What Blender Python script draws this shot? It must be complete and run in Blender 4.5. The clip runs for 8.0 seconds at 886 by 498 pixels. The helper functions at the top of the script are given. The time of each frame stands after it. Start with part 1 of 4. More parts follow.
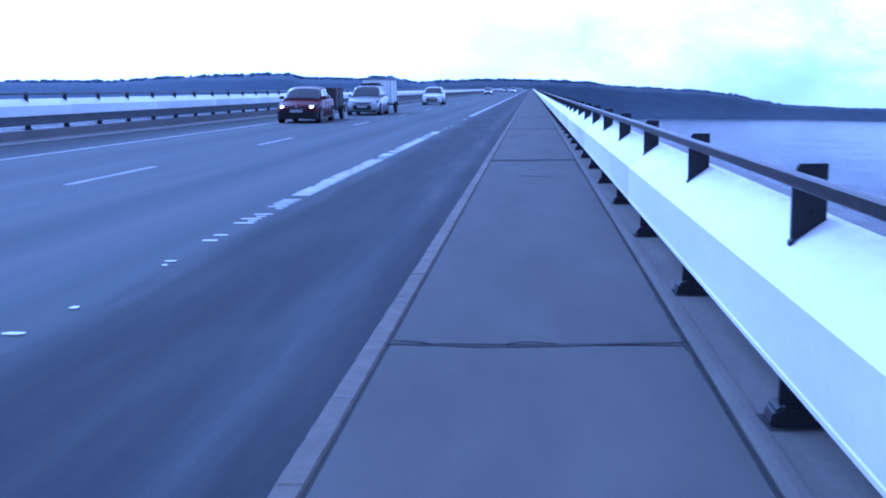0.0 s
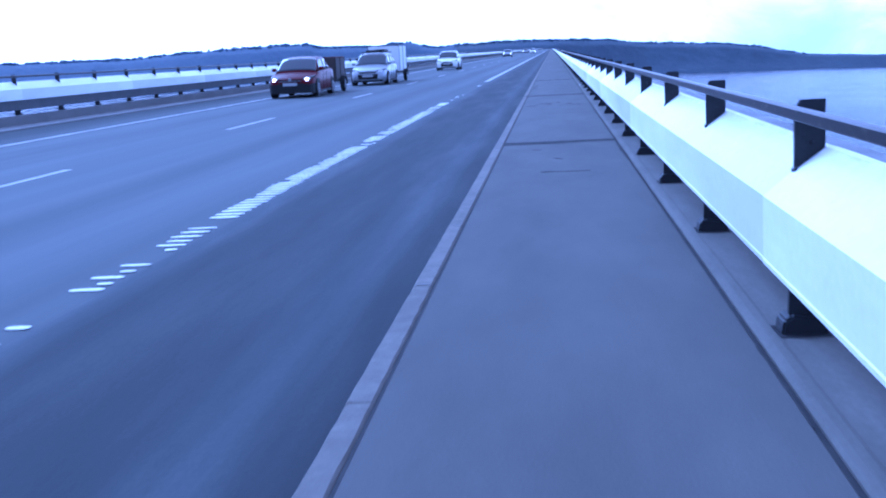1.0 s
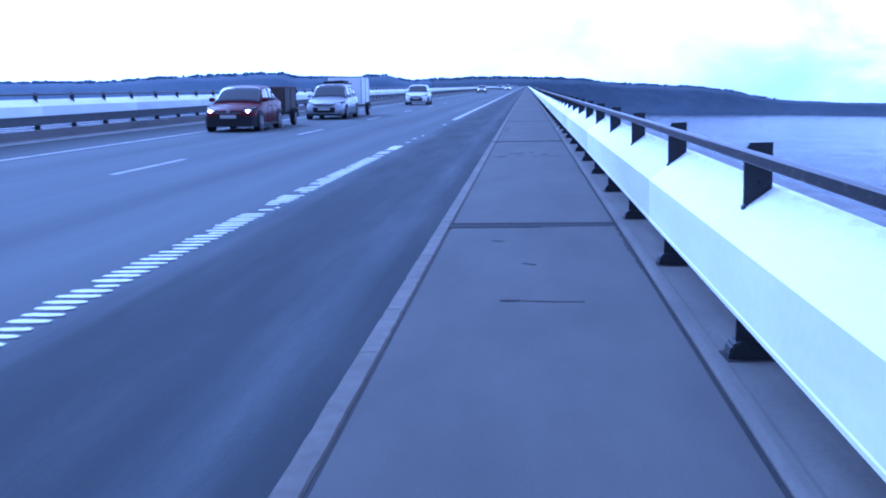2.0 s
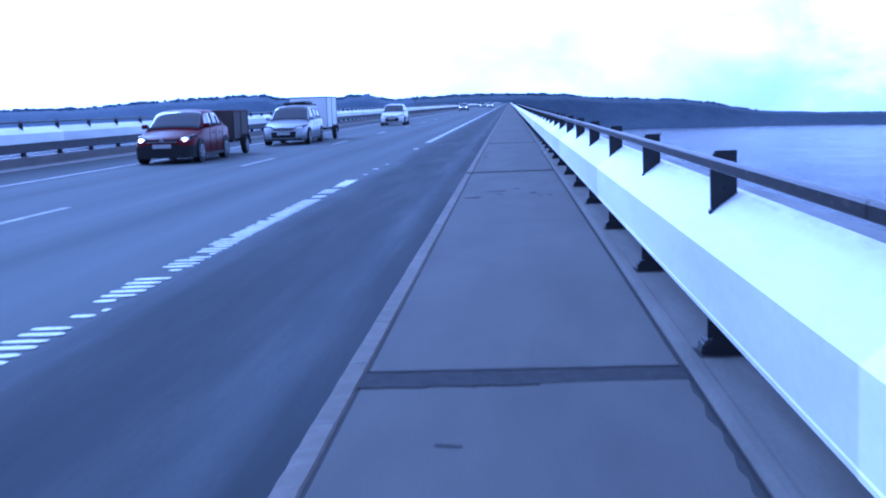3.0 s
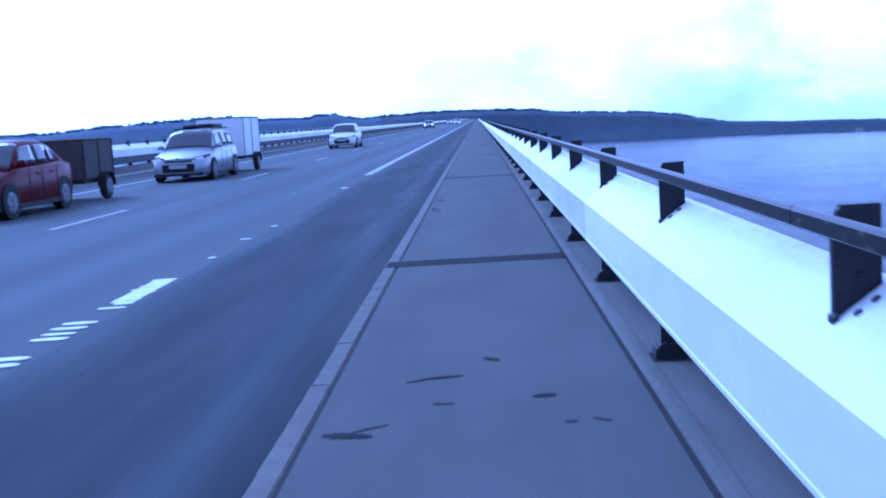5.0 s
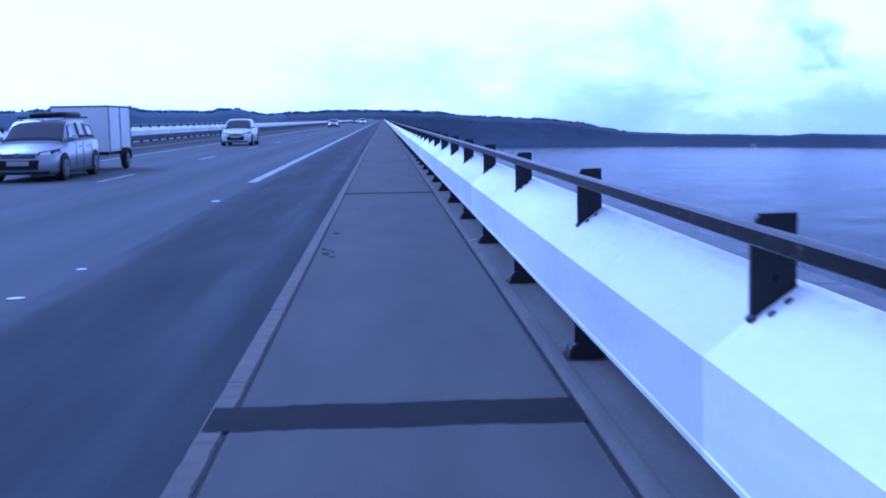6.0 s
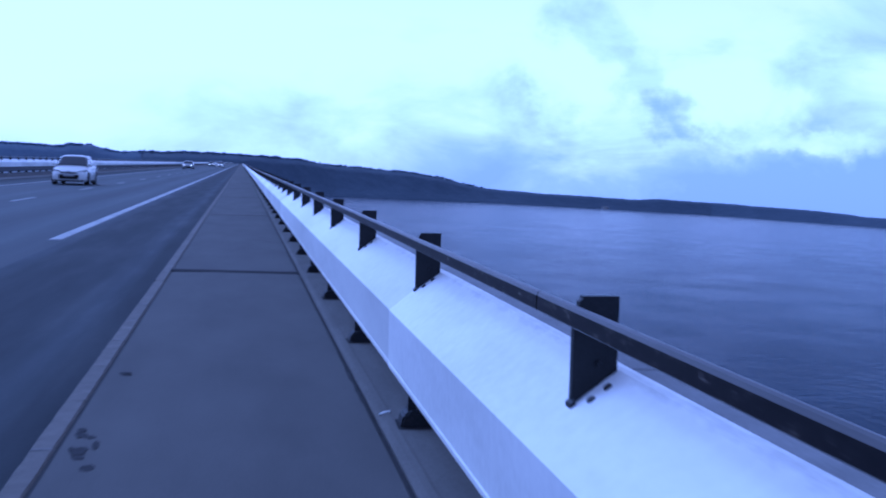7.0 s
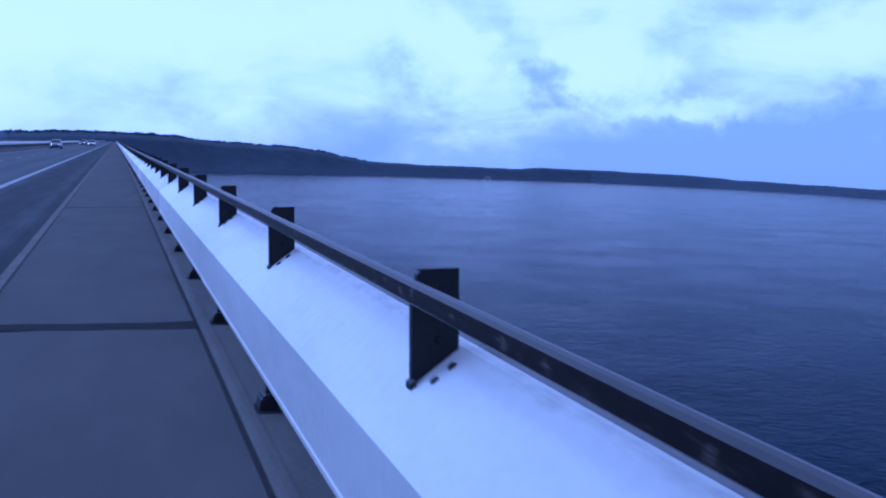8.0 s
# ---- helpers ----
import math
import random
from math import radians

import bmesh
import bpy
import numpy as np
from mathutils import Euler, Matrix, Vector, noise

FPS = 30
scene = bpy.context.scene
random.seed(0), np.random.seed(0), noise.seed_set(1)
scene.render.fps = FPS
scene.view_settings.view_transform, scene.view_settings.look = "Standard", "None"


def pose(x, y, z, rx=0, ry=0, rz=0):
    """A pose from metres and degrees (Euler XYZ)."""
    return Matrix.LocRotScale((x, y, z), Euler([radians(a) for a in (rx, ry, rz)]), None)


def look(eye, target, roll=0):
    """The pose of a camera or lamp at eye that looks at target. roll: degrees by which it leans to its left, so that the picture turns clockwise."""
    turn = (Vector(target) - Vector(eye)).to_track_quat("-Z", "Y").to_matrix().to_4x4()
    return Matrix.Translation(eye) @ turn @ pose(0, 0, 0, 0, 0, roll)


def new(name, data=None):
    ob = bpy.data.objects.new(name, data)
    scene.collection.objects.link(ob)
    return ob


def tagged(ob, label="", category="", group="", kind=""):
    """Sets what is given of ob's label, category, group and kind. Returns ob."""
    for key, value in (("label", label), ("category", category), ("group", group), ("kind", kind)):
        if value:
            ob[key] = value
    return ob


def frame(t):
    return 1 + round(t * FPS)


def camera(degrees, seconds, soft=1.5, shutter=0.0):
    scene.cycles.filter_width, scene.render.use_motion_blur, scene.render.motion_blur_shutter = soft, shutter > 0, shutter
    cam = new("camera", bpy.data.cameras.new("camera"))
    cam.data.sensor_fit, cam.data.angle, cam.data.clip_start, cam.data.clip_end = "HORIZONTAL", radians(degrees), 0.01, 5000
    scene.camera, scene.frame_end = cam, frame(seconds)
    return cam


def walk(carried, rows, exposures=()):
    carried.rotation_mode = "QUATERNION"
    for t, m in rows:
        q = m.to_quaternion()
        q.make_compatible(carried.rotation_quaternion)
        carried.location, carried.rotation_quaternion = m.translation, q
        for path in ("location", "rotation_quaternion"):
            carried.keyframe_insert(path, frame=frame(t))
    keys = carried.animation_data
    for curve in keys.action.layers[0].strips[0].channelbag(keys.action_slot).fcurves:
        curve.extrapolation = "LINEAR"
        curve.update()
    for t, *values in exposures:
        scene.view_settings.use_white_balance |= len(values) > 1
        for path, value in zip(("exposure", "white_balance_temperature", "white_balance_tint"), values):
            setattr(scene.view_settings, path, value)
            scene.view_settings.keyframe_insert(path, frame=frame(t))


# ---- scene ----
# ---- camera and walk ----
cam = camera(45.49, 8.0, soft=1.95, shutter=0.2)
PATH = [
    (0.0, 0.731, -3.900, 1.273, 4.75, -8.60, 0.77),
    (0.2, 0.752, -2.936, 1.225, 5.24, -9.26, 1.05),
    (0.5, 0.768, -1.539, 1.241, 4.93, -11.23, 2.36),
    (1.0, 0.698, 0.652, 1.253, 5.79, -10.45, 3.20),
    (1.2, 0.706, 1.580, 1.275, 6.96, -7.06, -0.04),
    (2.3, 0.713, 6.900, 1.259, 4.03, -9.08, 1.61),
    (2.5, 0.699, 7.907, 1.259, 4.80, -8.85, 1.93),
    (3.0, 0.737, 10.214, 1.260, 3.57, -7.76, 2.54),
    (3.2, 0.750, 11.205, 1.261, 3.98, -6.62, 2.19),
    (3.5, 0.763, 12.732, 1.261, 5.19, -6.68, 1.44),
    (4.0, 0.792, 15.151, 1.250, 6.50, -6.72, 2.14),
    (4.5, 0.813, 17.707, 1.256, 4.90, -6.82, 4.58),
    (5.8, 0.718, 24.177, 1.277, -2.65, -6.96, 0.78),
    (6.0, 0.696, 25.204, 1.268, -3.22, -7.11, 1.49),
    (6.3, 0.720, 26.830, 1.292, -5.15, -4.41, 0.74),
    (6.5, 0.749, 27.902, 1.309, -6.99, -4.60, -0.48),
    (6.7, 0.775, 28.913, 1.313, -7.01, -5.08, -1.31),
    (7.0, 0.810, 30.415, 1.314, -10.75, -4.36, -1.58),
    (7.3, 0.850, 32.023, 1.314, -13.72, -5.34, -1.11),
    (7.5, 0.882, 33.105, 1.314, -13.71, -6.10, -0.72),
    (8.0, 0.983, 35.665, 1.300, -17.13, -5.74, -0.36),
]
walk(cam, [(t, pose(x, y, z, 90 + pitch, roll, yaw)) for t, x, y, z, yaw, pitch, roll in PATH],
     exposures=[(0.0, 1.00, 3420, 23), (1.0, 1.34, 3440, 23), (2.5, 1.14, 3430, 22), (4.5, 1.11, 3420, 22), (6.0, 0.64, 3470, 26), (7.0, 0.15, 3515, 27), (8.0, -0.05, 3500, 26)])

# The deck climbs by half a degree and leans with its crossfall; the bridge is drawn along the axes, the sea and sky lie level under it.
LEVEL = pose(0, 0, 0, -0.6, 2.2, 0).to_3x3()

# ---- world and sun: bright broken overcast ----
SUN_AZ, SUN_EL = -38.0, 38.0  # degrees from ahead (+ to the right), and up


def nd(nt, kind, x=0, y=0, **sets):
    n = nt.nodes.new(kind)
    n.location = (x, y)
    for key, value in sets.items():
        n.inputs[key.replace("_", " ")].default_value = value
    return n


def ramp(nt, stops, interp="LINEAR"):
    r = nt.nodes.new("ShaderNodeValToRGB")
    r.color_ramp.interpolation = interp
    el = r.color_ramp.elements
    while len(el) < len(stops):
        el.new(0.5)
    for e, (p, c) in zip(el, stops):
        e.position = p
        e.color = (c, c, c, 1) if isinstance(c, (int, float)) else (*c, 1)
    return r


world = bpy.data.worlds.new("sky")
scene.world = world
world.use_nodes = True
wt = world.node_tree
wt.nodes.clear()
sky = wt.nodes.new("ShaderNodeTexSky")
sky.sky_type = "NISHITA"
sky.sun_disc = False
sky.sun_elevation, sky.sun_rotation = radians(SUN_EL), radians(SUN_AZ)
sky_low = nd(wt, "ShaderNodeVectorMath")
sky_low.operation = "SCALE"
sky_low.inputs[3].default_value = 0.085
wt.links.new(sky.outputs[0], sky_low.inputs[0])
co = wt.nodes.new("ShaderNodeTexCoord")
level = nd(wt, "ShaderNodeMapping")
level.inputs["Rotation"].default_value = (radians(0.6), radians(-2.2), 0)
wt.links.new(co.outputs["Generated"], level.inputs[0])
wt.links.new(level.outputs[0], sky.inputs[0])
# flatten the clouds towards the horizon
sep = wt.nodes.new("ShaderNodeSeparateXYZ")
wt.links.new(level.outputs[0], sep.inputs[0])
up = nd(wt, "ShaderNodeMath")
up.operation = "MULTIPLY"
up.inputs[1].default_value = 1.9
wt.links.new(sep.outputs[2], up.inputs[0])
flat = wt.nodes.new("ShaderNodeCombineXYZ")
for i in (0, 1):
    wt.links.new(sep.outputs[i], flat.inputs[i])
wt.links.new(up.outputs[0], flat.inputs[2])
big = nd(wt, "ShaderNodeTexNoise", Scale=7.5, Detail=7.0, Roughness=0.56, Distortion=0.5)
wt.links.new(flat.outputs[0], big.inputs["Vector"])
soft = nd(wt, "ShaderNodeTexNoise", Scale=1.7, Detail=3.0, Roughness=0.5)
wt.links.new(flat.outputs[0], soft.inputs["Vector"])
both = nd(wt, "ShaderNodeMath")
both.operation = "MULTIPLY_ADD"
both.inputs[1].default_value = 0.30
wt.links.new(soft.outputs[0], both.inputs[0])
# the clouds stand out in the east and melt into a pale veil in the west
veil = nd(wt, "ShaderNodeMapRange")
veil.interpolation_type = "SMOOTHSTEP"
veil.inputs[1].default_value, veil.inputs[2].default_value = -0.25, 0.38
veil.inputs[3].default_value, veil.inputs[4].default_value = 0.42, 1.0
wt.links.new(sep.outputs[0], veil.inputs[0])
mean = nd(wt, "ShaderNodeMath")
mean.operation = "SUBTRACT"
mean.inputs[1].default_value = 0.5
wt.links.new(big.outputs[0], mean.inputs[0])
half = nd(wt, "ShaderNodeMath")
half.operation = "MULTIPLY_ADD"
half.inputs[2].default_value = 0.70
wt.links.new(mean.outputs[0], half.inputs[0])
wt.links.new(veil.outputs[0], half.inputs[1])
wt.links.new(half.outputs[0], both.inputs[2])
# single cloud masses: where each stands (east, ahead, up), its reach along those axes, and how much it thickens or thins the cover
MASSES = [((0.310, 0.94, 0.150), (0.060, 0.5, 0.035), 0.17), ((0.355, 0.93, 0.105), (0.040, 0.5, 0.035), 0.18), ((0.385, 0.92, 0.075), (0.040, 0.5, 0.022), 0.22),
          ((0.470, 0.88, 0.022), (0.160, 0.5, 0.032), 0.15), ((0.640, 0.77, 0.030), (0.110, 0.5, 0.045), 0.14), ((0.200, 0.97, 0.085), (0.080, 0.5, 0.050), 0.09),
          ((0.040, 0.99, 0.050), (0.110, 0.5, 0.028), 0.06), ((0.430, 0.90, 0.095), (0.055, 0.5, 0.030), -0.22), ((0.500, 0.86, 0.064), (0.060, 0.5, 0.014), -0.20),
          ((0.580, 0.81, 0.100), (0.090, 0.5, 0.040), -0.12), ((0.270, 0.96, 0.100), (0.035, 0.5, 0.040), -0.16)]
curl = nd(wt, "ShaderNodeTexNoise", Scale=11.0, Detail=6.0, Roughness=0.62)
wt.links.new(level.outputs[0], curl.inputs["Vector"])
bend = nd(wt, "ShaderNodeVectorMath")
bend.operation = "MULTIPLY_ADD"
bend.inputs[1].default_value = (0.16, 0.0, 0.110)
bend.inputs[2].default_value = (-0.080, 0.0, -0.055)
wt.links.new(curl.outputs["Color"], bend.inputs[0])
bent = nd(wt, "ShaderNodeVectorMath")
bent.operation = "ADD"
wt.links.new(level.outputs[0], bent.inputs[0])
wt.links.new(bend.outputs[0], bent.inputs[1])
cover = both.outputs[0]
for centre, reach, amount in MASSES:
    off = nd(wt, "ShaderNodeVectorMath")
    off.operation = "SUBTRACT"
    off.inputs[1].default_value = centre
    wt.links.new(bent.outputs[0], off.inputs[0])
    size = nd(wt, "ShaderNodeVectorMath")
    size.operation = "DIVIDE"
    size.inputs[1].default_value = reach
    wt.links.new(off.outputs[0], size.inputs[0])
    far = nd(wt, "ShaderNodeVectorMath")
    far.operation = "LENGTH"
    wt.links.new(size.outputs[0], far.inputs[0])
    fade = nd(wt, "ShaderNodeMapRange")
    fade.interpolation_type = "SMOOTHSTEP"
    fade.inputs[1].default_value, fade.inputs[2].default_value = 0.35, 1.25
    fade.inputs[3].default_value, fade.inputs[4].default_value = amount, 0.0
    wt.links.new(far.outputs["Value"], fade.inputs[0])
    less = nd(wt, "ShaderNodeMath")
    less.operation = "SUBTRACT"
    wt.links.new(cover, less.inputs[0])
    wt.links.new(fade.outputs[0], less.inputs[1])
    cover = less.outputs[0]
# brighter towards the veiled sun on the west side, a grey bank low in the east
side = nd(wt, "ShaderNodeMath")
side.operation = "MULTIPLY_ADD"
side.inputs[1].default_value = -0.45
wt.links.new(sep.outputs[0], side.inputs[0])
wt.links.new(cover, side.inputs[2])
cap = nd(wt, "ShaderNodeMath")
cap.operation = "MINIMUM"
cap.inputs[1].default_value = 0.125
wt.links.new(sep.outputs[2], cap.inputs[0])
lift = nd(wt, "ShaderNodeMath")
lift.operation = "MULTIPLY_ADD"
lift.inputs[1].default_value = 3.35
wt.links.new(cap.outputs[0], lift.inputs[0])
wt.links.new(side.outputs[0], lift.inputs[2])
clouds = ramp(wt, [(0.46, (0.43, 0.42, 0.44)), (0.60, (0.54, 0.51, 0.505)), (0.71, (0.74, 0.66, 0.62)), (0.81, (0.925, 0.83, 0.78)), (0.91, (1.075, 0.92, 0.85)), (1.0, (1.12, 0.95, 0.87))])
drop = nd(wt, "ShaderNodeMath")
drop.operation = "SUBTRACT"
drop.inputs[1].default_value = 0.155
wt.links.new(lift.outputs[0], drop.inputs[0])
wt.links.new(drop.outputs[0], clouds.inputs[0])
# the unseen sky overhead is dimmed, holding down light on deck and water
over = ramp(wt, [(0.15, 1.0), (0.40, 0.58)])
wt.links.new(sep.outputs[2], over.inputs[0])
dim = wt.nodes.new("ShaderNodeMix")
dim.data_type, dim.blend_type = "RGBA", "MULTIPLY"
dim.inputs[0].default_value = 1.0
wt.links.new(clouds.outputs[0], dim.inputs[6])
wt.links.new(over.outputs[0], dim.inputs[7])
# duller on the side away from the sun
away = nd(wt, "ShaderNodeMapRange")
away.interpolation_type = "SMOOTHSTEP"
away.inputs[1].default_value, away.inputs[2].default_value = -0.9, 0.45
away.inputs[3].default_value, away.inputs[4].default_value = 0.60, 1.0
wt.links.new(sep.outputs[1], away.inputs[0])
dull = nd(wt, "ShaderNodeVectorMath")
dull.operation = "SCALE"
wt.links.new(dim.outputs[2], dull.inputs[0])
wt.links.new(away.outputs[0], dull.inputs[3])
mix = wt.nodes.new("ShaderNodeMix")
mix.data_type = "RGBA"
mix.inputs[0].default_value = 0.9
wt.links.new(sky_low.outputs[0], mix.inputs[6])
wt.links.new(dull.outputs[0], mix.inputs[7])
bg = wt.nodes.new("ShaderNodeBackground")
bg.inputs[1].default_value = 1.0
out = wt.nodes.new("ShaderNodeOutputWorld")
wt.links.new(mix.outputs[2], bg.inputs[0])
wt.links.new(bg.outputs[0], out.inputs[0])

sun = new("sun", bpy.data.lights.new("sun", "SUN"))
sun.data.energy, sun.data.angle, sun.data.color = 0.8, radians(25), (1.0, 0.96, 0.9)
a, b = radians(SUN_AZ), radians(SUN_EL)
sun.matrix_world = look((0, 0, 0), (-math.sin(a) * math.cos(b), -math.cos(a) * math.cos(b), -math.sin(b)))


# ---- materials ----
def material(name, color, rough=0.6, metal=0.0, spec=0.5):
    m = bpy.data.materials.new(name)
    m.use_nodes = True
    p = m.node_tree.nodes["Principled BSDF"]
    p.inputs["Base Color"].default_value = (*color, 1)
    p.inputs["Roughness"].default_value = rough
    p.inputs["Metallic"].default_value = metal
    p.inputs["Specular IOR Level"].default_value = spec
    return m


def textured(name, stops, coarse, fine, rough=0.7, metal=0.0, stretch=(1, 1, 1), bump=0.2, bump_size=0.004, weight=0.5, spec=0.4, per_object=0.0):
    """Two scales of noise (in metres) run through a colour ramp, with a fine relief."""
    m = material(name, (0.5, 0.5, 0.5), rough, metal, spec)
    nt = m.node_tree
    p = nt.nodes["Principled BSDF"]
    geo = nt.nodes.new("ShaderNodeNewGeometry")
    mp = nt.nodes.new("ShaderNodeMapping")
    mp.inputs["Scale"].default_value = stretch
    nt.links.new(geo.outputs["Position"], mp.inputs[0])
    n1 = nd(nt, "ShaderNodeTexNoise", Scale=1 / coarse, Detail=6.0, Roughness=0.6)
    nt.links.new(mp.outputs[0], n1.inputs["Vector"])
    n2 = nd(nt, "ShaderNodeTexNoise", Scale=1 / fine, Detail=4.0, Roughness=0.65)
    nt.links.new(geo.outputs["Position"], n2.inputs["Vector"])
    mx = nt.nodes.new("ShaderNodeMix")
    mx.inputs[0].default_value = weight
    nt.links.new(n1.outputs[0], mx.inputs[2])
    nt.links.new(n2.outputs[0], mx.inputs[3])
    value = mx.outputs[0]
    if per_object:
        info = nt.nodes.new("ShaderNodeObjectInfo")
        ma = nd(nt, "ShaderNodeMath")
        ma.operation = "MULTIPLY_ADD"
        ma.inputs[1].default_value = per_object
        nt.links.new(info.outputs["Random"], ma.inputs[0])
        nt.links.new(value, ma.inputs[2])
        sub = nd(nt, "ShaderNodeMath")
        sub.operation = "SUBTRACT"
        sub.inputs[1].default_value = per_object / 2
        nt.links.new(ma.outputs[0], sub.inputs[0])
        value = sub.outputs[0]
    r = ramp(nt, stops)
    nt.links.new(value, r.inputs[0])
    nt.links.new(r.outputs[0], p.inputs["Base Color"])
    if bump:
        bp = nd(nt, "ShaderNodeBump", Strength=bump, Distance=bump_size)
        nt.links.new(n2.outputs[0], bp.inputs["Height"])
        nt.links.new(bp.outputs[0], p.inputs["Normal"])
    return m


def banded(m, x0, x1, stops, wobble=0.12):
    """Multiplies a colour by wear that runs along the road in strips (wheel tracks, oil, swept dust)."""
    nt = m.node_tree
    p = nt.nodes["Principled BSDF"]
    src = p.inputs["Base Color"].links[0].from_socket
    geo = nt.nodes.new("ShaderNodeNewGeometry")
    mp = nt.nodes.new("ShaderNodeMapping")
    mp.inputs["Scale"].default_value = (0.7, 0.06, 1)
    nt.links.new(geo.outputs["Position"], mp.inputs[0])
    n = nd(nt, "ShaderNodeTexNoise", Scale=1.2, Detail=5.0, Roughness=0.6)
    nt.links.new(mp.outputs[0], n.inputs["Vector"])
    sp = nt.nodes.new("ShaderNodeSeparateXYZ")
    nt.links.new(geo.outputs["Position"], sp.inputs[0])
    ad = nd(nt, "ShaderNodeMath")
    ad.operation = "MULTIPLY_ADD"
    ad.inputs[1].default_value = wobble * 4
    nt.links.new(n.outputs[0], ad.inputs[0])
    nt.links.new(sp.outputs[0], ad.inputs[2])
    mr = nd(nt, "ShaderNodeMapRange")
    mr.inputs[1].default_value, mr.inputs[2].default_value = x0 + wobble * 2, x1 + wobble * 2
    nt.links.new(ad.outputs[0], mr.inputs[0])
    r = ramp(nt, [((x - x0) / (x1 - x0), v * 0.5) for x, v in stops], "EASE")
    nt.links.new(mr.outputs[0], r.inputs[0])
    mx = nt.nodes.new("ShaderNodeMix")
    mx.data_type, mx.blend_type = "RGBA", "MULTIPLY"
    mx.inputs[0].default_value = 1.0
    nt.links.new(src, mx.inputs[6])
    nt.links.new(r.outputs[0], mx.inputs[7])
    sc = nd(nt, "ShaderNodeVectorMath")
    sc.operation = "SCALE"
    sc.inputs[3].default_value = 2.0
    nt.links.new(mx.outputs[2], sc.inputs[0])
    nt.links.new(sc.outputs[0], p.inputs["Base Color"])
    return m


def asphalt_lanes(name):
    """Road asphalt: polished wheel tracks, darker oil strips and shoulders, aggregate."""
    m = textured(name, [(0.3, (0.051, 0.056, 0.060)), (0.52, (0.070, 0.076, 0.080)), (0.7, (0.088, 0.093, 0.095))], 0.75, 0.02,
                 rough=0.82, stretch=(1.0, 0.035, 1.0), bump=0.35, bump_size=0.004, weight=0.25, spec=0.17)
    return banded(m, -10.0, -2.2, [(-9.8, 0.85), (-9.0, 1.12), (-8.0, 0.84), (-7.1, 1.12), (-6.2, 0.95), (-5.2, 1.15), (-4.2, 0.80), (-3.3, 1.12), (-2.5, 0.95)])


M_LANE = asphalt_lanes("lane asphalt")
M_SHOULDER = textured("shoulder asphalt", [(0.32, (0.031, 0.035, 0.038)), (0.5, (0.044, 0.048, 0.052)), (0.68, (0.066, 0.070, 0.072))], 0.75, 0.018,
                      rough=0.92, stretch=(1.6, 0.18, 1.0), bump=0.35, weight=0.28, spec=0.12)
M_VERGE = textured("verge asphalt", [(0.3, (0.040, 0.043, 0.046)), (0.5, (0.052, 0.056, 0.059)), (0.72, (0.070, 0.074, 0.076))], 1.3, 0.018,
                   rough=0.9, stretch=(1.6, 0.10, 1.0), bump=0.35, weight=0.35, spec=0.12)
banded(M_VERGE, -12.5, -9.9, [(-12.5, 0.55), (-11.9, 0.62), (-11.2, 0.8), (-10.5, 1.2), (-9.9, 1.3)], 0.08)
banded(M_SHOULDER, -2.3, -0.1, [(-2.2, 1.65), (-2.0, 1.35), (-1.82, 0.98), (-1.34, 0.88), (-0.86, 0.96), (-0.70, 1.14), (-0.54, 1.34), (-0.43, 1.14), (-0.34, 0.88), (-0.22, 0.86), (-0.1, 0.98)], 0.06)
M_WALKWAY = textured("walkway asphalt", [(0.32, (0.070, 0.068, 0.064)), (0.5, (0.090, 0.087, 0.081)), (0.68, (0.111, 0.107, 0.099))], 0.8, 0.012,
                     rough=0.92, stretch=(1.2, 0.35, 1.0), bump=0.3, weight=0.4, spec=0.15, per_object=0.06)
M_CONCRETE = textured("weathered concrete", [(0.28, (0.085, 0.082, 0.078)), (0.5, (0.125, 0.12, 0.113)), (0.72, (0.18, 0.17, 0.16))], 0.7, 0.03,
                      rough=0.85, stretch=(1.0, 0.4, 1.0), bump=0.4, weight=0.45)
M_EDGE = textured("grimy concrete", [(0.28, (0.084, 0.080, 0.072)), (0.48, (0.118, 0.113, 0.101)), (0.62, (0.146, 0.140, 0.126)), (0.76, (0.195, 0.188, 0.170))], 0.45, 0.025,
                  rough=0.9, stretch=(2.2, 0.35, 1.0), bump=0.45, weight=0.38, spec=0.2)
M_GROUT = textured("pale mortar", [(0.3, (0.10, 0.098, 0.094)), (0.6, (0.17, 0.165, 0.158)), (0.75, (0.28, 0.27, 0.26))], 0.1, 0.01, rough=0.9, bump=0.4, spec=0.2)
M_KERB = textured("granite kerb", [(0.28, (0.064, 0.057, 0.046)), (0.5, (0.096, 0.085, 0.070)), (0.66, (0.128, 0.115, 0.096)), (0.76, (0.21, 0.197, 0.18))], 0.13, 0.014,
                  rough=0.8, bump=0.5, weight=0.35, per_object=0.12)
M_SEAL = textured("bitumen joint sealant", [(0.3, (0.028, 0.028, 0.029)), (0.7, (0.056, 0.055, 0.054))], 0.3, 0.02, rough=0.9, bump=0.4, spec=0.1)
M_PATCH = textured("dark asphalt patch", [(0.3, (0.014, 0.014, 0.015)), (0.7, (0.028, 0.028, 0.029))], 0.3, 0.012, rough=0.92, bump=0.4, spec=0.1)
M_OLDPATCH = textured("weathered asphalt patch", [(0.34, (0.022, 0.022, 0.024)), (0.64, (0.050, 0.049, 0.050))], 0.09, 0.012, rough=0.92, bump=0.4, spec=0.1)
M_PAINT = textured("worn white road paint", [(0.34, (0.30, 0.30, 0.30)), (0.44, (0.60, 0.60, 0.59)), (0.7, (0.76, 0.76, 0.74))], 0.18, 0.02, rough=0.65, bump=0.3, weight=0.5)
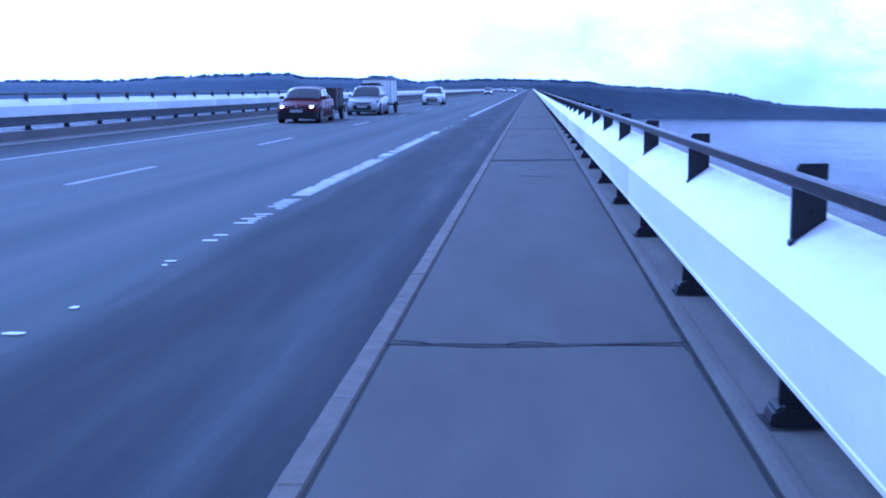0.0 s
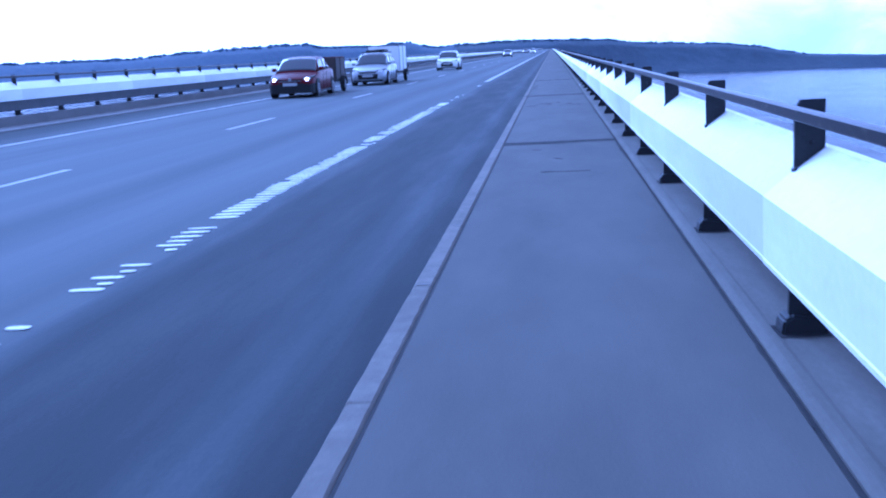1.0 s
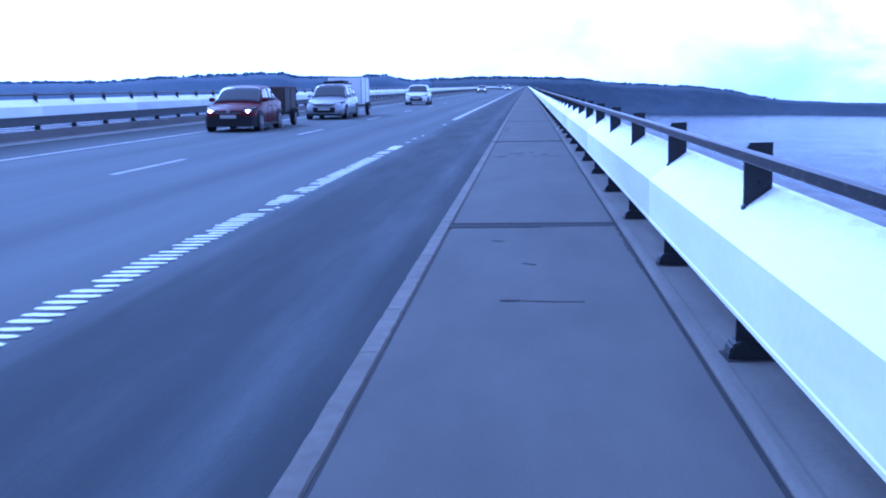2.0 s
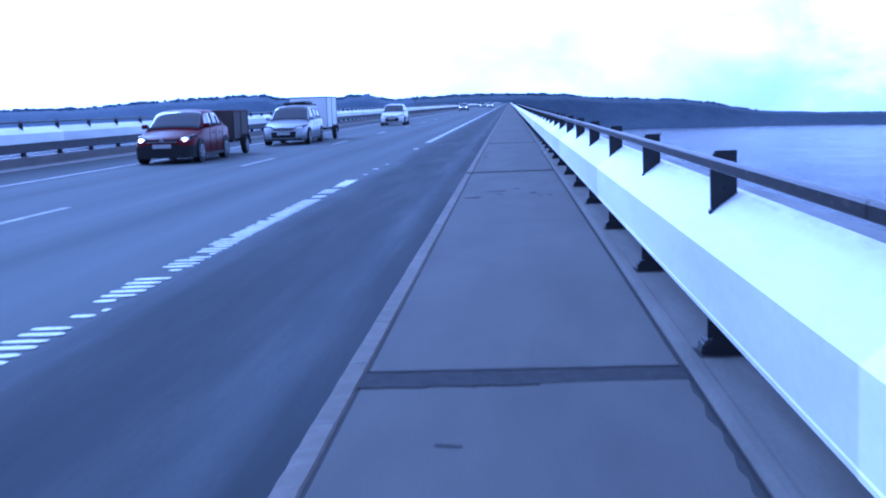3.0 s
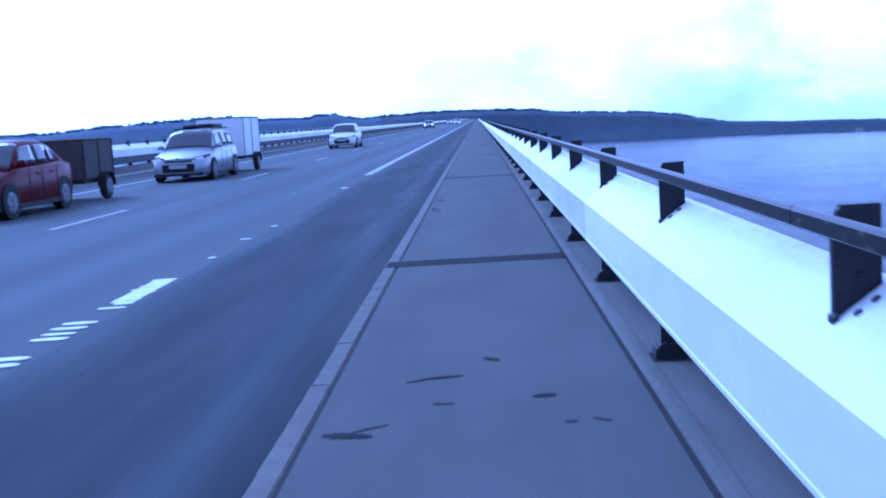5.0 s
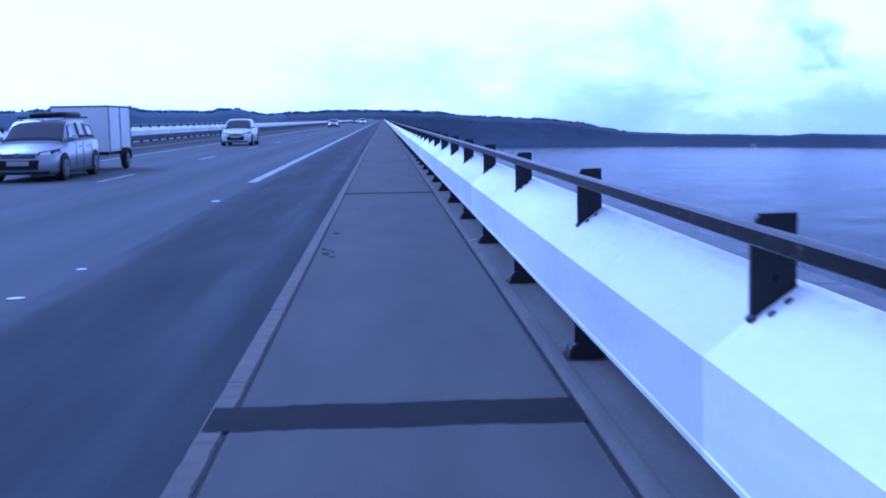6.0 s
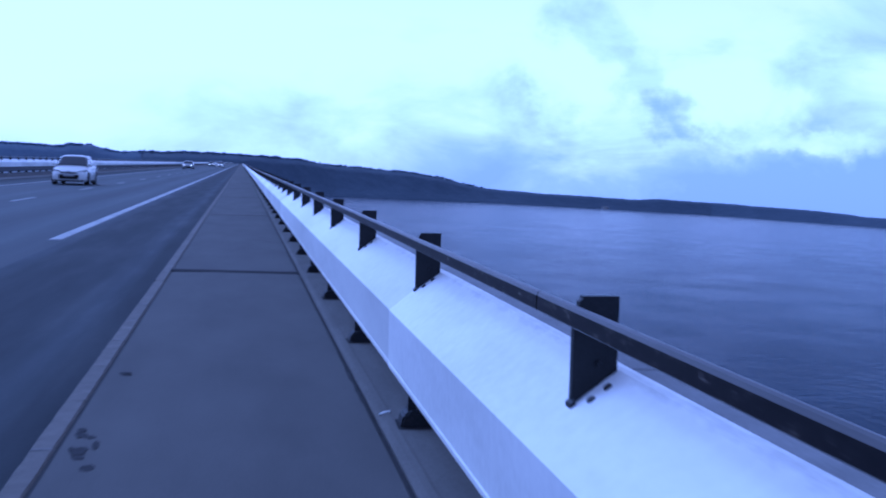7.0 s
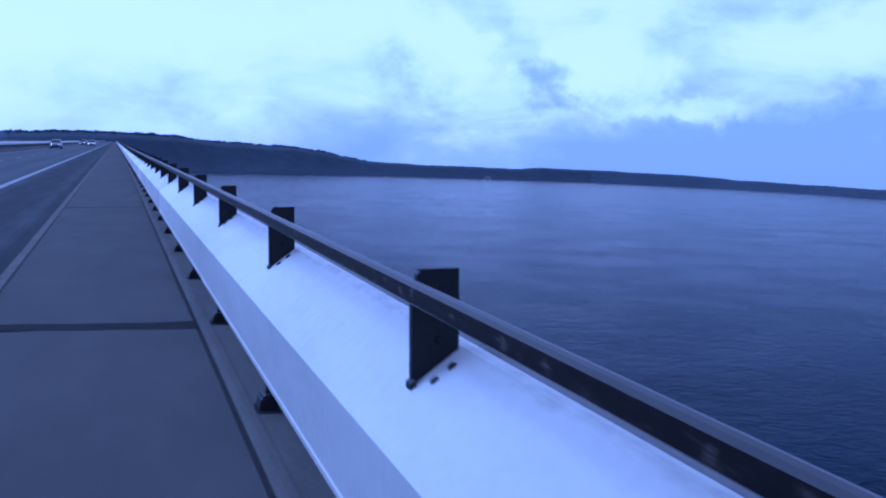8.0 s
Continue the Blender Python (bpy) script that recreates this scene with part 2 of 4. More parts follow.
M_LINE = textured("greyed white road paint", [(0.34, (0.15, 0.15, 0.15)), (0.46, (0.34, 0.34, 0.34)), (0.7, (0.48, 0.48, 0.47))], 0.4, 0.03, rough=0.7, stretch=(1.0, 0.3, 1.0), bump=0.3, weight=0.5, spec=0.2)
M_FADED = textured("faded white road paint", [(0.34, (0.13, 0.13, 0.13)), (0.48, (0.27, 0.27, 0.27)), (0.7, (0.42, 0.42, 0.41))], 0.5, 0.03, rough=0.75, bump=0.3, weight=0.5, spec=0.2)
M_PANEL = textured("white painted steel", [(0.28, (0.62, 0.62, 0.60)), (0.45, (0.76, 0.76, 0.74)), (0.54, (0.81, 0.81, 0.78)), (0.66, (0.89, 0.89, 0.86))], 0.9, 0.05,
                   rough=0.42, stretch=(1.0, 0.35, 1.6), bump=0.04, bump_size=0.002, weight=0.25, spec=0.5, per_object=0.12)


def ridge_grime_and_lap_light(m):
    """Dirt and flaked paint that gather along the upper edge of the barrier panels, plus light painted along their
    length.
    """
    nt = m.node_tree
    p = nt.nodes["Principled BSDF"]
    src = p.inputs["Base Color"].links[0].from_socket
    geo = nt.nodes.new("ShaderNodeNewGeometry")
    sp = nt.nodes.new("ShaderNodeSeparateXYZ")
    own = nt.nodes.new("ShaderNodeTexCoord")
    nt.links.new(own.outputs["Object"], sp.inputs[0])
    mp = nt.nodes.new("ShaderNodeMapping")
    mp.inputs["Scale"].default_value = (1.0, 0.35, 1.0)
    nt.links.new(geo.outputs["Position"], mp.inputs[0])
    n = nd(nt, "ShaderNodeTexNoise", Scale=18.0, Detail=6.0, Roughness=0.7)
    nt.links.new(mp.outputs[0], n.inputs["Vector"])
    ad = nd(nt, "ShaderNodeMath")
    ad.operation = "MULTIPLY_ADD"
    ad.inputs[1].default_value = 0.07
    nt.links.new(n.outputs[0], ad.inputs[0])
    nt.links.new(sp.outputs[2], ad.inputs[2])
    mr = nd(nt, "ShaderNodeMapRange")
    mr.inputs[1].default_value, mr.inputs[2].default_value = 0.818, 0.872
    nt.links.new(ad.outputs[0], mr.inputs[0])
    # sparse chips and spots lower down
    n2 = nd(nt, "ShaderNodeTexNoise", Scale=9.0, Detail=8.0, Roughness=0.75)
    nt.links.new(geo.outputs["Position"], n2.inputs["Vector"])
    sp2 = ramp(nt, [(0.70, 0.0), (0.76, 0.55)])
    nt.links.new(n2.outputs[0], sp2.inputs[0])
    mx0 = nd(nt, "ShaderNodeMath")
    mx0.operation = "MAXIMUM"
    nt.links.new(mr.outputs[0], mx0.inputs[0])
    nt.links.new(sp2.outputs[0], mx0.inputs[1])
    mx = nt.nodes.new("ShaderNodeMix")
    mx.data_type = "RGBA"
    nt.links.new(mx0.outputs[0], mx.inputs[0])
    nt.links.new(src, mx.inputs[6])
    mx.inputs[7].default_value = (0.17, 0.165, 0.16, 1)
    # light painted in: each panel brightens towards its far end, as if tilted up
    lap_light = nd(nt, "ShaderNodeMapRange")
    lap_light.inputs[1].default_value, lap_light.inputs[2].default_value = 0.0, 7.6
    lap_light.inputs[3].default_value, lap_light.inputs[4].default_value = 0.85, 1.05
    nt.links.new(sp.outputs[1], lap_light.inputs[0])
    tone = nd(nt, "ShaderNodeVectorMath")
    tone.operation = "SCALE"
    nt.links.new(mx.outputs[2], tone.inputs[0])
    nt.links.new(lap_light.outputs[0], tone.inputs[3])
    nt.links.new(tone.outputs[0], p.inputs["Base Color"])


ridge_grime_and_lap_light(M_PANEL)
M_POST = textured("black painted steel", [(0.3, (0.010, 0.011, 0.013)), (0.6, (0.020, 0.021, 0.024)), (0.78, (0.06, 0.05, 0.042))], 0.25, 0.012,
                  rough=0.55, bump=0.2, bump_size=0.002, spec=0.22)
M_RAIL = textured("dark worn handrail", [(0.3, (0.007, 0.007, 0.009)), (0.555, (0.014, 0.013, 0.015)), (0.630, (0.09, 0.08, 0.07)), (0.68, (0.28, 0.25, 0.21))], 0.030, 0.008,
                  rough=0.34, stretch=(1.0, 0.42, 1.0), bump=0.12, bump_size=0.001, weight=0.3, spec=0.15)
# the sky's reflection on the rounded top is put into this lighter grey
M_RAILTOP = textured("grey handrail crown with painted sky sheen", [(0.3, (0.055, 0.054, 0.058)), (0.6, (0.085, 0.083, 0.086)), (0.75, (0.16, 0.145, 0.135))], 0.12, 0.012,
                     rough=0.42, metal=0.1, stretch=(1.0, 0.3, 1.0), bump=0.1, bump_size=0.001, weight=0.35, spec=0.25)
M_GALV = textured("galvanised steel", [(0.3, (0.36, 0.37, 0.38)), (0.7, (0.55, 0.56, 0.57))], 0.3, 0.02, rough=0.4, metal=0.7, bump=0.1)
M_FLANGE = textured("weathered grey steel", [(0.3, (0.10, 0.10, 0.105)), (0.7, (0.24, 0.24, 0.245))], 0.25, 0.015, rough=0.7, bump=0.3, spec=0.2)
# colour of the shade in the gap below the far panels
M_GAPSHADE = textured("grey for the shaded gap", [(0.3, (0.075, 0.075, 0.078)), (0.7, (0.125, 0.125, 0.13))], 0.5, 0.03, rough=0.75, bump=0.2, spec=0.2)
M_BOLT = material("dark bolt", (0.03, 0.03, 0.035), 0.45, 0.6)
# both land colours carry the blue of distance haze, mixed into the base
M_GRASS = textured("haze-tinted shore grass and fields", [(0.3, (0.060, 0.075, 0.102)), (0.55, (0.068, 0.083, 0.110)), (0.75, (0.078, 0.092, 0.116))], 90.0, 9.0, rough=0.95, bump=0.0)
M_WOOD = textured("haze-tinted distant woodland", [(0.34, (0.028, 0.040, 0.062)), (0.52, (0.041, 0.055, 0.080)), (0.68, (0.056, 0.071, 0.097))], 38.0, 6.0, rough=0.95, bump=0.0)


# the left hills' paler blue distance haze is painted into this colour
M_HAZEWOOD = textured("haze-blue woodland", [(0.34, (0.046, 0.064, 0.102)), (0.52, (0.056, 0.076, 0.116)), (0.68, (0.068, 0.088, 0.128))], 45.0, 7.0, rough=0.95, bump=0.0)


def water_material():
    m = material("fjord water", (0.020, 0.045, 0.055), 0.12, 0.0, 0.008)
    nt = m.node_tree
    p = nt.nodes["Principled BSDF"]
    p.inputs["IOR"].default_value = 1.33
    geo = nt.nodes.new("ShaderNodeNewGeometry")
    n1 = nd(nt, "ShaderNodeTexNoise", Scale=0.22, Detail=5.0, Roughness=0.62, Distortion=0.4)
    n2 = nd(nt, "ShaderNodeTexNoise", Scale=0.012, Detail=4.0, Roughness=0.6)
    mp = nt.nodes.new("ShaderNodeMapping")
    mp.inputs["Rotation"].default_value = (0, 0, radians(24))
    mp.inputs["Scale"].default_value = (0.45, 1.6, 1)
    nt.links.new(geo.outputs["Position"], mp.inputs[0])
    nt.links.new(geo.outputs["Position"], n1.inputs["Vector"])
    nt.links.new(mp.outputs[0], n2.inputs["Vector"])
    # gusts roughen some streaks of the surface
    r = ramp(nt, [(0.34, 0.085), (0.66, 0.125)])
    nt.links.new(n2.outputs[0], r.inputs[0])
    nt.links.new(r.outputs[0], p.inputs["Roughness"])
    c = ramp(nt, [(0.36, (0.003, 0.010, 0.026)), (0.64, (0.006, 0.017, 0.040))])
    nt.links.new(n2.outputs[0], c.inputs[0])
    nt.links.new(c.outputs[0], p.inputs["Base Color"])
    # short steep chop on the longer waves
    n3 = nd(nt, "ShaderNodeTexNoise", Scale=0.60, Detail=5.0, Roughness=0.6, Distortion=0.8)
    nt.links.new(geo.outputs["Position"], n3.inputs["Vector"])
    n4 = nd(nt, "ShaderNodeTexNoise", Scale=0.03, Detail=3.0, Roughness=0.55)
    nt.links.new(geo.outputs["Position"], n4.inputs["Vector"])
    gust = ramp(nt, [(0.38, 0.42), (0.64, 1.15)])
    nt.links.new(n4.outputs[0], gust.inputs[0])
    chop = nd(nt, "ShaderNodeMath")
    chop.operation = "MULTIPLY_ADD"
    nt.links.new(gust.outputs[0], chop.inputs[1])
    nt.links.new(n3.outputs[0], chop.inputs[0])
    nt.links.new(n1.outputs[0], chop.inputs[2])
    bp = nd(nt, "ShaderNodeBump", Strength=0.33, Distance=0.9)
    nt.links.new(chop.outputs[0], bp.inputs["Height"])
    nt.links.new(bp.outputs[0], p.inputs["Normal"])
    return m


M_WATER = water_material()
M_GLASS = material("dark car glass", (0.030, 0.034, 0.040), 0.05, 0.0, 0.45)
M_TYRE = textured("tyre rubber", [(0.3, (0.012, 0.012, 0.012)), (0.7, (0.028, 0.028, 0.028))], 0.1, 0.01, rough=0.85, bump=0.2)
M_RIM = material("alloy rim", (0.20, 0.20, 0.21), 0.45, 0.6)
M_TRIM = material("black plastic trim", (0.014, 0.014, 0.015), 0.6, 0.0, 0.2)
M_LENS = material("clear headlight lens", (0.75, 0.75, 0.75), 0.12, 0.2, 0.8)
M_PLATE = material("plain number plate", (0.34, 0.34, 0.34), 0.5)


def lit_lamp():
    m = material("lit headlight", (0.9, 0.9, 0.85), 0.2)
    p = m.node_tree.nodes["Principled BSDF"]
    p.inputs["Emission Color"].default_value = (1.0, 0.82, 0.55, 1)
    p.inputs["Emission Strength"].default_value = 6.0
    return m


M_LIT = lit_lamp()


def car_paint(name, color, metal=0.0, spec=0.6, coat=0.08):
    m = textured(name, [(0.3, tuple(c * 0.85 for c in color)), (0.7, color)], 0.6, 0.05, rough=0.32, metal=metal, bump=0.0, weight=0.3, spec=spec)
    p = m.node_tree.nodes["Principled BSDF"]
    p.inputs["Coat Weight"].default_value = coat
    p.inputs["Coat Roughness"].default_value = 0.1
    return m


# ---- mesh helpers ----
def to_mesh(name, bm, mat, smooth=False):
    me = bpy.data.meshes.new(name)
    bmesh.ops.recalc_face_normals(bm, faces=bm.faces)
    bm.to_mesh(me)
    bm.free()
    for mt in (mat if isinstance(mat, (list, tuple)) else [mat]):
        me.materials.append(mt)
    if smooth:
        for f in me.polygons:
            f.use_smooth = True
    return me


def part(name, bm, mat, parent, label="", smooth=False, at=None):
    ob = new(name, to_mesh(name, bm, mat, smooth))
    ob.parent = parent
    if at is not None:
        ob.matrix_local = at
    return tagged(ob, label) if label else ob


def thing(name, label, category, at=None, group="", kind=""):
    ob = new(name)
    ob.empty_display_size = 0.3
    if at is not None:
        ob.matrix_world = at
    return tagged(ob, label, category, group, kind)


def structure(name, bm, mat, label, category):
    return tagged(new(name, to_mesh(name, bm, mat)), label, category, kind="structure")


def box(bm, x0, x1, y0, y1, z0, z1, bevel=0.0):
    r = bmesh.ops.create_cube(bm, size=1.0)
    bmesh.ops.scale(bm, vec=(x1 - x0, y1 - y0, z1 - z0), verts=r["verts"])
    bmesh.ops.translate(bm, vec=((x0 + x1) / 2, (y0 + y1) / 2, (z0 + z1) / 2), verts=r["verts"])
    if bevel:
        edges = list({e for v in r["verts"] for e in v.link_edges})
        bmesh.ops.bevel(bm, geom=edges, offset=bevel, segments=1, profile=0.5, affect="EDGES")
    return bm


def prism_y(bm, profile, y0, y1):
    """A closed profile of (x, z) drawn out along y."""
    lo = [bm.verts.new((x, y0, z)) for x, z in profile]
    hi = [bm.verts.new((x, y1, z)) for x, z in profile]
    n = len(profile)
    for i in range(n):
        bm.faces.new((lo[i], lo[(i + 1) % n], hi[(i + 1) % n], hi[i]))
    bm.faces.new(lo[::-1])
    bm.faces.new(hi)
    return bm


def plate_y(bm, profile, y0, y1):
    return prism_y(bm, profile, y0, y1)


def shared(name, me, parent, m):
    ob = new(name, me)
    ob.parent = parent
    ob.matrix_local = m
    return ob


# ---- plan ----
S = 2.542            # spacing of the barrier posts
START, END = -22.0, 1690.0
WALK_L, WALK_R = 0.0, 1.5
KERB_L = -0.118
ROAD_Z = -0.10
LEFT_KERB = -12.45
LEFT_FACE = -13.45   # front of the far barrier; the near one has it at 1.55
WATER = -30.0
JOINTS = [1.286, 15.0, 29.68, 43.38]
while JOINTS[-1] < END - 20:
    JOINTS.append(JOINTS[-1] + 14.05)
JOINTS = [1.286 - 14.0] + JOINTS

# ---- large structure: deck, water, shores ----
bm = bmesh.new()
prism_y(bm, [(KERB_L - 0.02, -0.60), (KERB_L - 0.02, ROAD_Z - 0.004), (-2.24, ROAD_Z), (-9.95, ROAD_Z + 0.09), (-9.95, -0.60)], START, END)
structure("road", bm, M_LANE, "grey asphalt carriageway of a long bridge", "road")
bm = bmesh.new()
prism_y(bm, [(KERB_L - 0.001, -0.3), (KERB_L - 0.001, ROAD_Z + 0.004), (-2.16, ROAD_Z + 0.005), (-2.16, -0.3)], START, END)
structure("road_shoulder", bm, M_SHOULDER, "darker asphalt hard shoulder beside the kerb", "road")
bm = bmesh.new()
prism_y(bm, [(-9.98, -0.3), (-9.98, ROAD_Z + 0.096), (LEFT_KERB, ROAD_Z + 0.10), (LEFT_KERB, -0.3)], START, END)
structure("road_verge", bm, M_VERGE, "dark asphalt strip along the far kerb", "road")
# girder and piers that carry the deck
bm = bmesh.new()
prism_y(bm, [(-15.0, -0.62), (3.0, -0.62), (3.0, -0.95), (-1.5, -1.3), (-2.5, -5.5), (-9.5, -5.5), (-10.5, -1.3), (-15.0, -0.95)], START, END)
structure("bridge_girder", bm, M_CONCRETE, "concrete box girder under the bridge deck", "bridge girder")
piers = thing("bridge_piers", "plain concrete piers standing in the water", "bridge pier", kind="structure")
bm = bmesh.new()
box(bm, -9.0, -3.0, -1.6, 1.6, WATER - 4, -5.48, 0.15)
pier = to_mesh("pier", bm, M_CONCRETE)
for k in range(15):
    shared("pier", pier, piers, pose(0, 30.0 + k * 110, 0))
# the far edge strip with its kerb face and outer upstand
bm = bmesh.new()
prism_y(bm, [(LEFT_KERB, -0.62), (LEFT_KERB, 0.02), (LEFT_KERB - 0.03, 0.03), (-13.38, 0.04), (-13.40, 0.270), (-13.42, 0.282), (-13.50, 0.282), (-14.2, 0.06), (-14.2, -0.62)], START, END)
structure("edge_beam_far", bm, M_CONCRETE, "concrete edge beam under the far barrier", "edge beam")
bm = bmesh.new()
prism_y(bm, [(WALK_R + 0.100, -0.62), (WALK_R + 0.100, 0.020), (1.99, 0.020), (2.0, 0.22), (2.3, 0.22), (2.3, -0.62)], START, END)
structure("edge_beam_near", bm, M_EDGE, "grey concrete edge beam under the barrier", "edge beam")
bm = bmesh.new()
prism_y(bm, [(WALK_R + 0.018, -0.3), (WALK_R + 0.018, 0.002), (WALK_R + 0.030, 0.015), (WALK_R + 0.052, 0.022), (WALK_R + 0.085, 0.024), (WALK_R + 0.102, 0.021), (WALK_R + 0.102, -0.3)], START, END)
structure("edge_lip", bm, M_EDGE, "rounded concrete lip beside the walkway", "edge lip")
# bed of sealant that shows in the walkway's grooves and joints
bm = bmesh.new()
box(bm, -0.003, WALK_R + 0.016, START, END, -0.62, -0.008)
structure("walkway_bed", bm, M_SEAL, "black bitumen filling the walkway's grooves and joints", "joint filler")

bm = bmesh.new()
box(bm, -4800, 4800, -4600, 4800, WATER - 3, WATER)
WATER_OB = structure("water", bm, M_WATER, "rippled grey-blue fjord water with wind streaks", "water")


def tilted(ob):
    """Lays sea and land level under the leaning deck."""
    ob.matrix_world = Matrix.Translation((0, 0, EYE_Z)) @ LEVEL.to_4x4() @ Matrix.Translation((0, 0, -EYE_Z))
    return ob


EYE_Y, EYE_Z = 16.0, 1.26
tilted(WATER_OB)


def table(rows, a):
    xs, ys = zip(*rows)
    return float(np.interp(a, xs, ys))


# degrees above (+) or below the level horizon by bearing from the bridge's axis: the waterline and the skyline
SHORE = [(-70, -1.4), (-20, -1.3), (0, -0.95), (5, -0.81), (9, -0.75), (14, -0.67), (18, -0.63), (25, -0.57), (31, -0.61), (36, -0.70), (40, -0.82), (60, -0.9)]
RIDGE = [(-70, 0.16), (-45, 0.18), (-27, 0.26), (-22, 0.42), (-19, 0.72), (-15, 0.98), (-13.1, 1.05), (-12.5, 0.87), (-9.0, 0.89), (-8.5, 1.03), (-7.6, 1.04), (-7.0, 0.90), (-6.0, 0.80), (-4.6, 0.90), (-2.8, 1.01), (0, 1.07),
         (3, 1.02), (4.6, 0.84), (7.6, 0.75), (9, 0.71), (10.6, 0.52), (11.8, 0.29), (13, 0.10), (14.8, 0.05), (20.7, 0.0), (22.4, 0.11), (29.5, 0.05), (32.5, -0.12), (40, -0.30), (60, -0.35)]
TREE = 3.2


def shore_at(az):
    return (EYE_Z - WATER) / math.tan(radians(-table(SHORE, az)))


def land(az, s):
    """Ground height at s metres behind the shore in that direction."""
    r0 = shore_at(az)
    back = table(((8.0, 260.0), (16.0, 140.0)), az)
    top = EYE_Z + (r0 + back) * math.tan(radians(table(RIDGE, az))) - TREE
    top = max(top, WATER + 2.0)
    u = min(s / back, 1.0)
    rise = u * u * (3 - 2 * u) * 0.55 + 0.45 * min(1.0, u * 1.6)
    z = WATER - 1.0 + (top - WATER + 1.0) * min(1.0, rise)
    if s > back:
        z -= (s - back) * 0.10
    z += 1.6 * noise.noise((az * 0.9, s * 0.012, 3.1)) * min(1.0, s / 60)
    return r0, z


verts, faces = [], []
AZ = np.arange(-70, 60.01, 0.5)
SS = [-20, 0, 12, 30, 55, 90, 130, 170, 210, 260, 330, 450]
for az in AZ:
    for s in SS:
        r0, z = land(az, max(s, 0))
        if s <= 0:
            z = WATER - 2.0 if s < 0 else WATER + 0.3
        r = r0 + s
        verts.append((r * math.sin(radians(az)), EYE_Y + r * math.cos(radians(az)), z))
for i in range(len(AZ) - 1):
    for j in range(len(SS) - 1):
        q = i * len(SS) + j
        faces.append((q, q + len(SS), q + len(SS) + 1, q + 1))
me = bpy.data.meshes.new("shore_hills")
me.from_pydata(verts, [], faces)
me.materials.append(M_GRASS)
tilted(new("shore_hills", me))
tagged(bpy.data.objects["shore_hills"], "low wooded hills along the far shore", "hills", kind="structure")


def woods(name, label, az0, az1, count, size, seed, mat, tall=0.13, low=-0.02, slim=1.0, crest=False):
    """Far woodland: clumps of many small faceted crowns of uneven height."""
    rng = np.random.RandomState(seed)
    # an eight-sided crown with a broad middle
    bv = np.array([[0, 0, 1.0], [0.9, 0.2, 0.1], [0.1, 0.95, 0.0], [-0.95, 0.1, 0.15], [-0.1, -0.9, -0.05], [0, 0, -0.9]])
    bf = np.array([[0, 1, 2], [0, 2, 3], [0, 3, 4], [0, 4, 1], [5, 2, 1], [5, 3, 2], [5, 4, 3], [5, 1, 4]])
    V, Fc, off = [], [], 0
    done = 0
    while done < count:
        az = rng.uniform(az0, az1)
        s = rng.uniform(0, 1) ** 0.8 * table(((8.0, 290.0), (16.0, 160.0)), az) + 6
        if crest:
            s = table(((8.0, 260.0), (16.0, 140.0)), az) * rng.uniform(0.80, 1.06)
        # clearings and fields stay open
        elif noise.noise((az * 0.55, s * 0.013, 7.7)) < (-2.0 if az < 16 else -0.62) and s < 230:
            done += 0.2
            continue
        if crest and noise.noise((az * 1.7, 0.4, 2.2)) + 0.6 * noise.noise((az * 6.0, 1.4, 2.2)) < rng.uniform(-0.7, 0.3):
            done += 0.3
            continue
        r0, z = land(az, s)
        r = r0 + s
        h = size * rng.uniform(0.55, 1.25) * (1 + 0.35 * noise.noise((az * 3.0, s * 0.03, 1.0)))
        w = h * rng.uniform(0.38, 0.62) * slim
        p = bv * np.array([w * 1.9, w * 1.9, h * tall]) * (1 + rng.uniform(-0.22, 0.22, (len(bv), 1)))
        p += np.array([r * math.sin(radians(az)), EYE_Y + r * math.cos(radians(az)), z + h * low])
        V.append(p)
        Fc.append(bf + off)
        off += len(bv)
        done += 1
    me = bpy.data.meshes.new(name)
    me.from_pydata(np.concatenate(V).tolist(), [], np.concatenate(Fc).tolist())
    me.materials.append(mat)
    me.polygons.foreach_set("use_smooth", np.ones(len(me.polygons), dtype=bool))
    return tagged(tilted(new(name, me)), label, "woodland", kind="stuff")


def canopy(name, label, az0, az1, step, mat):
    """Far woodland seen as one rolling roof of crowns that ends in a steep edge at the shore."""
    azs = np.arange(az0, az1 + step / 2, step)
    rows = [3.0, 5.0, 8.0, 12.0, 17.0] + [22.0 + 8.0 * i for i in range(36)]
    V, Fc = [], []
    for az in azs:
        edge = 2.2 * noise.noise((az * 2.3, 0.7, 0.1))
        for j, s in enumerate(rows):
            r0, z = land(az, s)
            r = r0 + s + (edge if j < 5 else 0.0)
            x, y = r * math.sin(radians(az)), r * math.cos(radians(az))
            h = (0.0, 0.9, 1.6, 1.9, 2.0)[j] if j < 5 else 2.0
            if j > 0:
                h += 1.3 * noise.noise((x * 0.16, y * 0.16, 2.0)) + 1.0 * noise.noise((x * 0.40, y * 0.40, 5.0))
            V.append((x, EYE_Y + y, z + h))
    n = len(rows)
    for i in range(len(azs) - 1):
        for j in range(n - 1):
            q = i * n + j
            Fc.append((q, q + n, q + n + 1, q + 1))
    me = bpy.data.meshes.new(name)
    me.from_pydata(V, [], Fc)
    me.materials.append(mat)
    me.polygons.foreach_set("use_smooth", np.ones(len(me.polygons), dtype=bool))
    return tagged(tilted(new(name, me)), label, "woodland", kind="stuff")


canopy("far_woods", "dark dense woodland covering the far hills", -5.04, 46, 0.09, M_WOOD)
canopy("far_woods", "woodland on the more distant hills, blue haze in its colour", -40, -5.04, 0.09, M_HAZEWOOD)


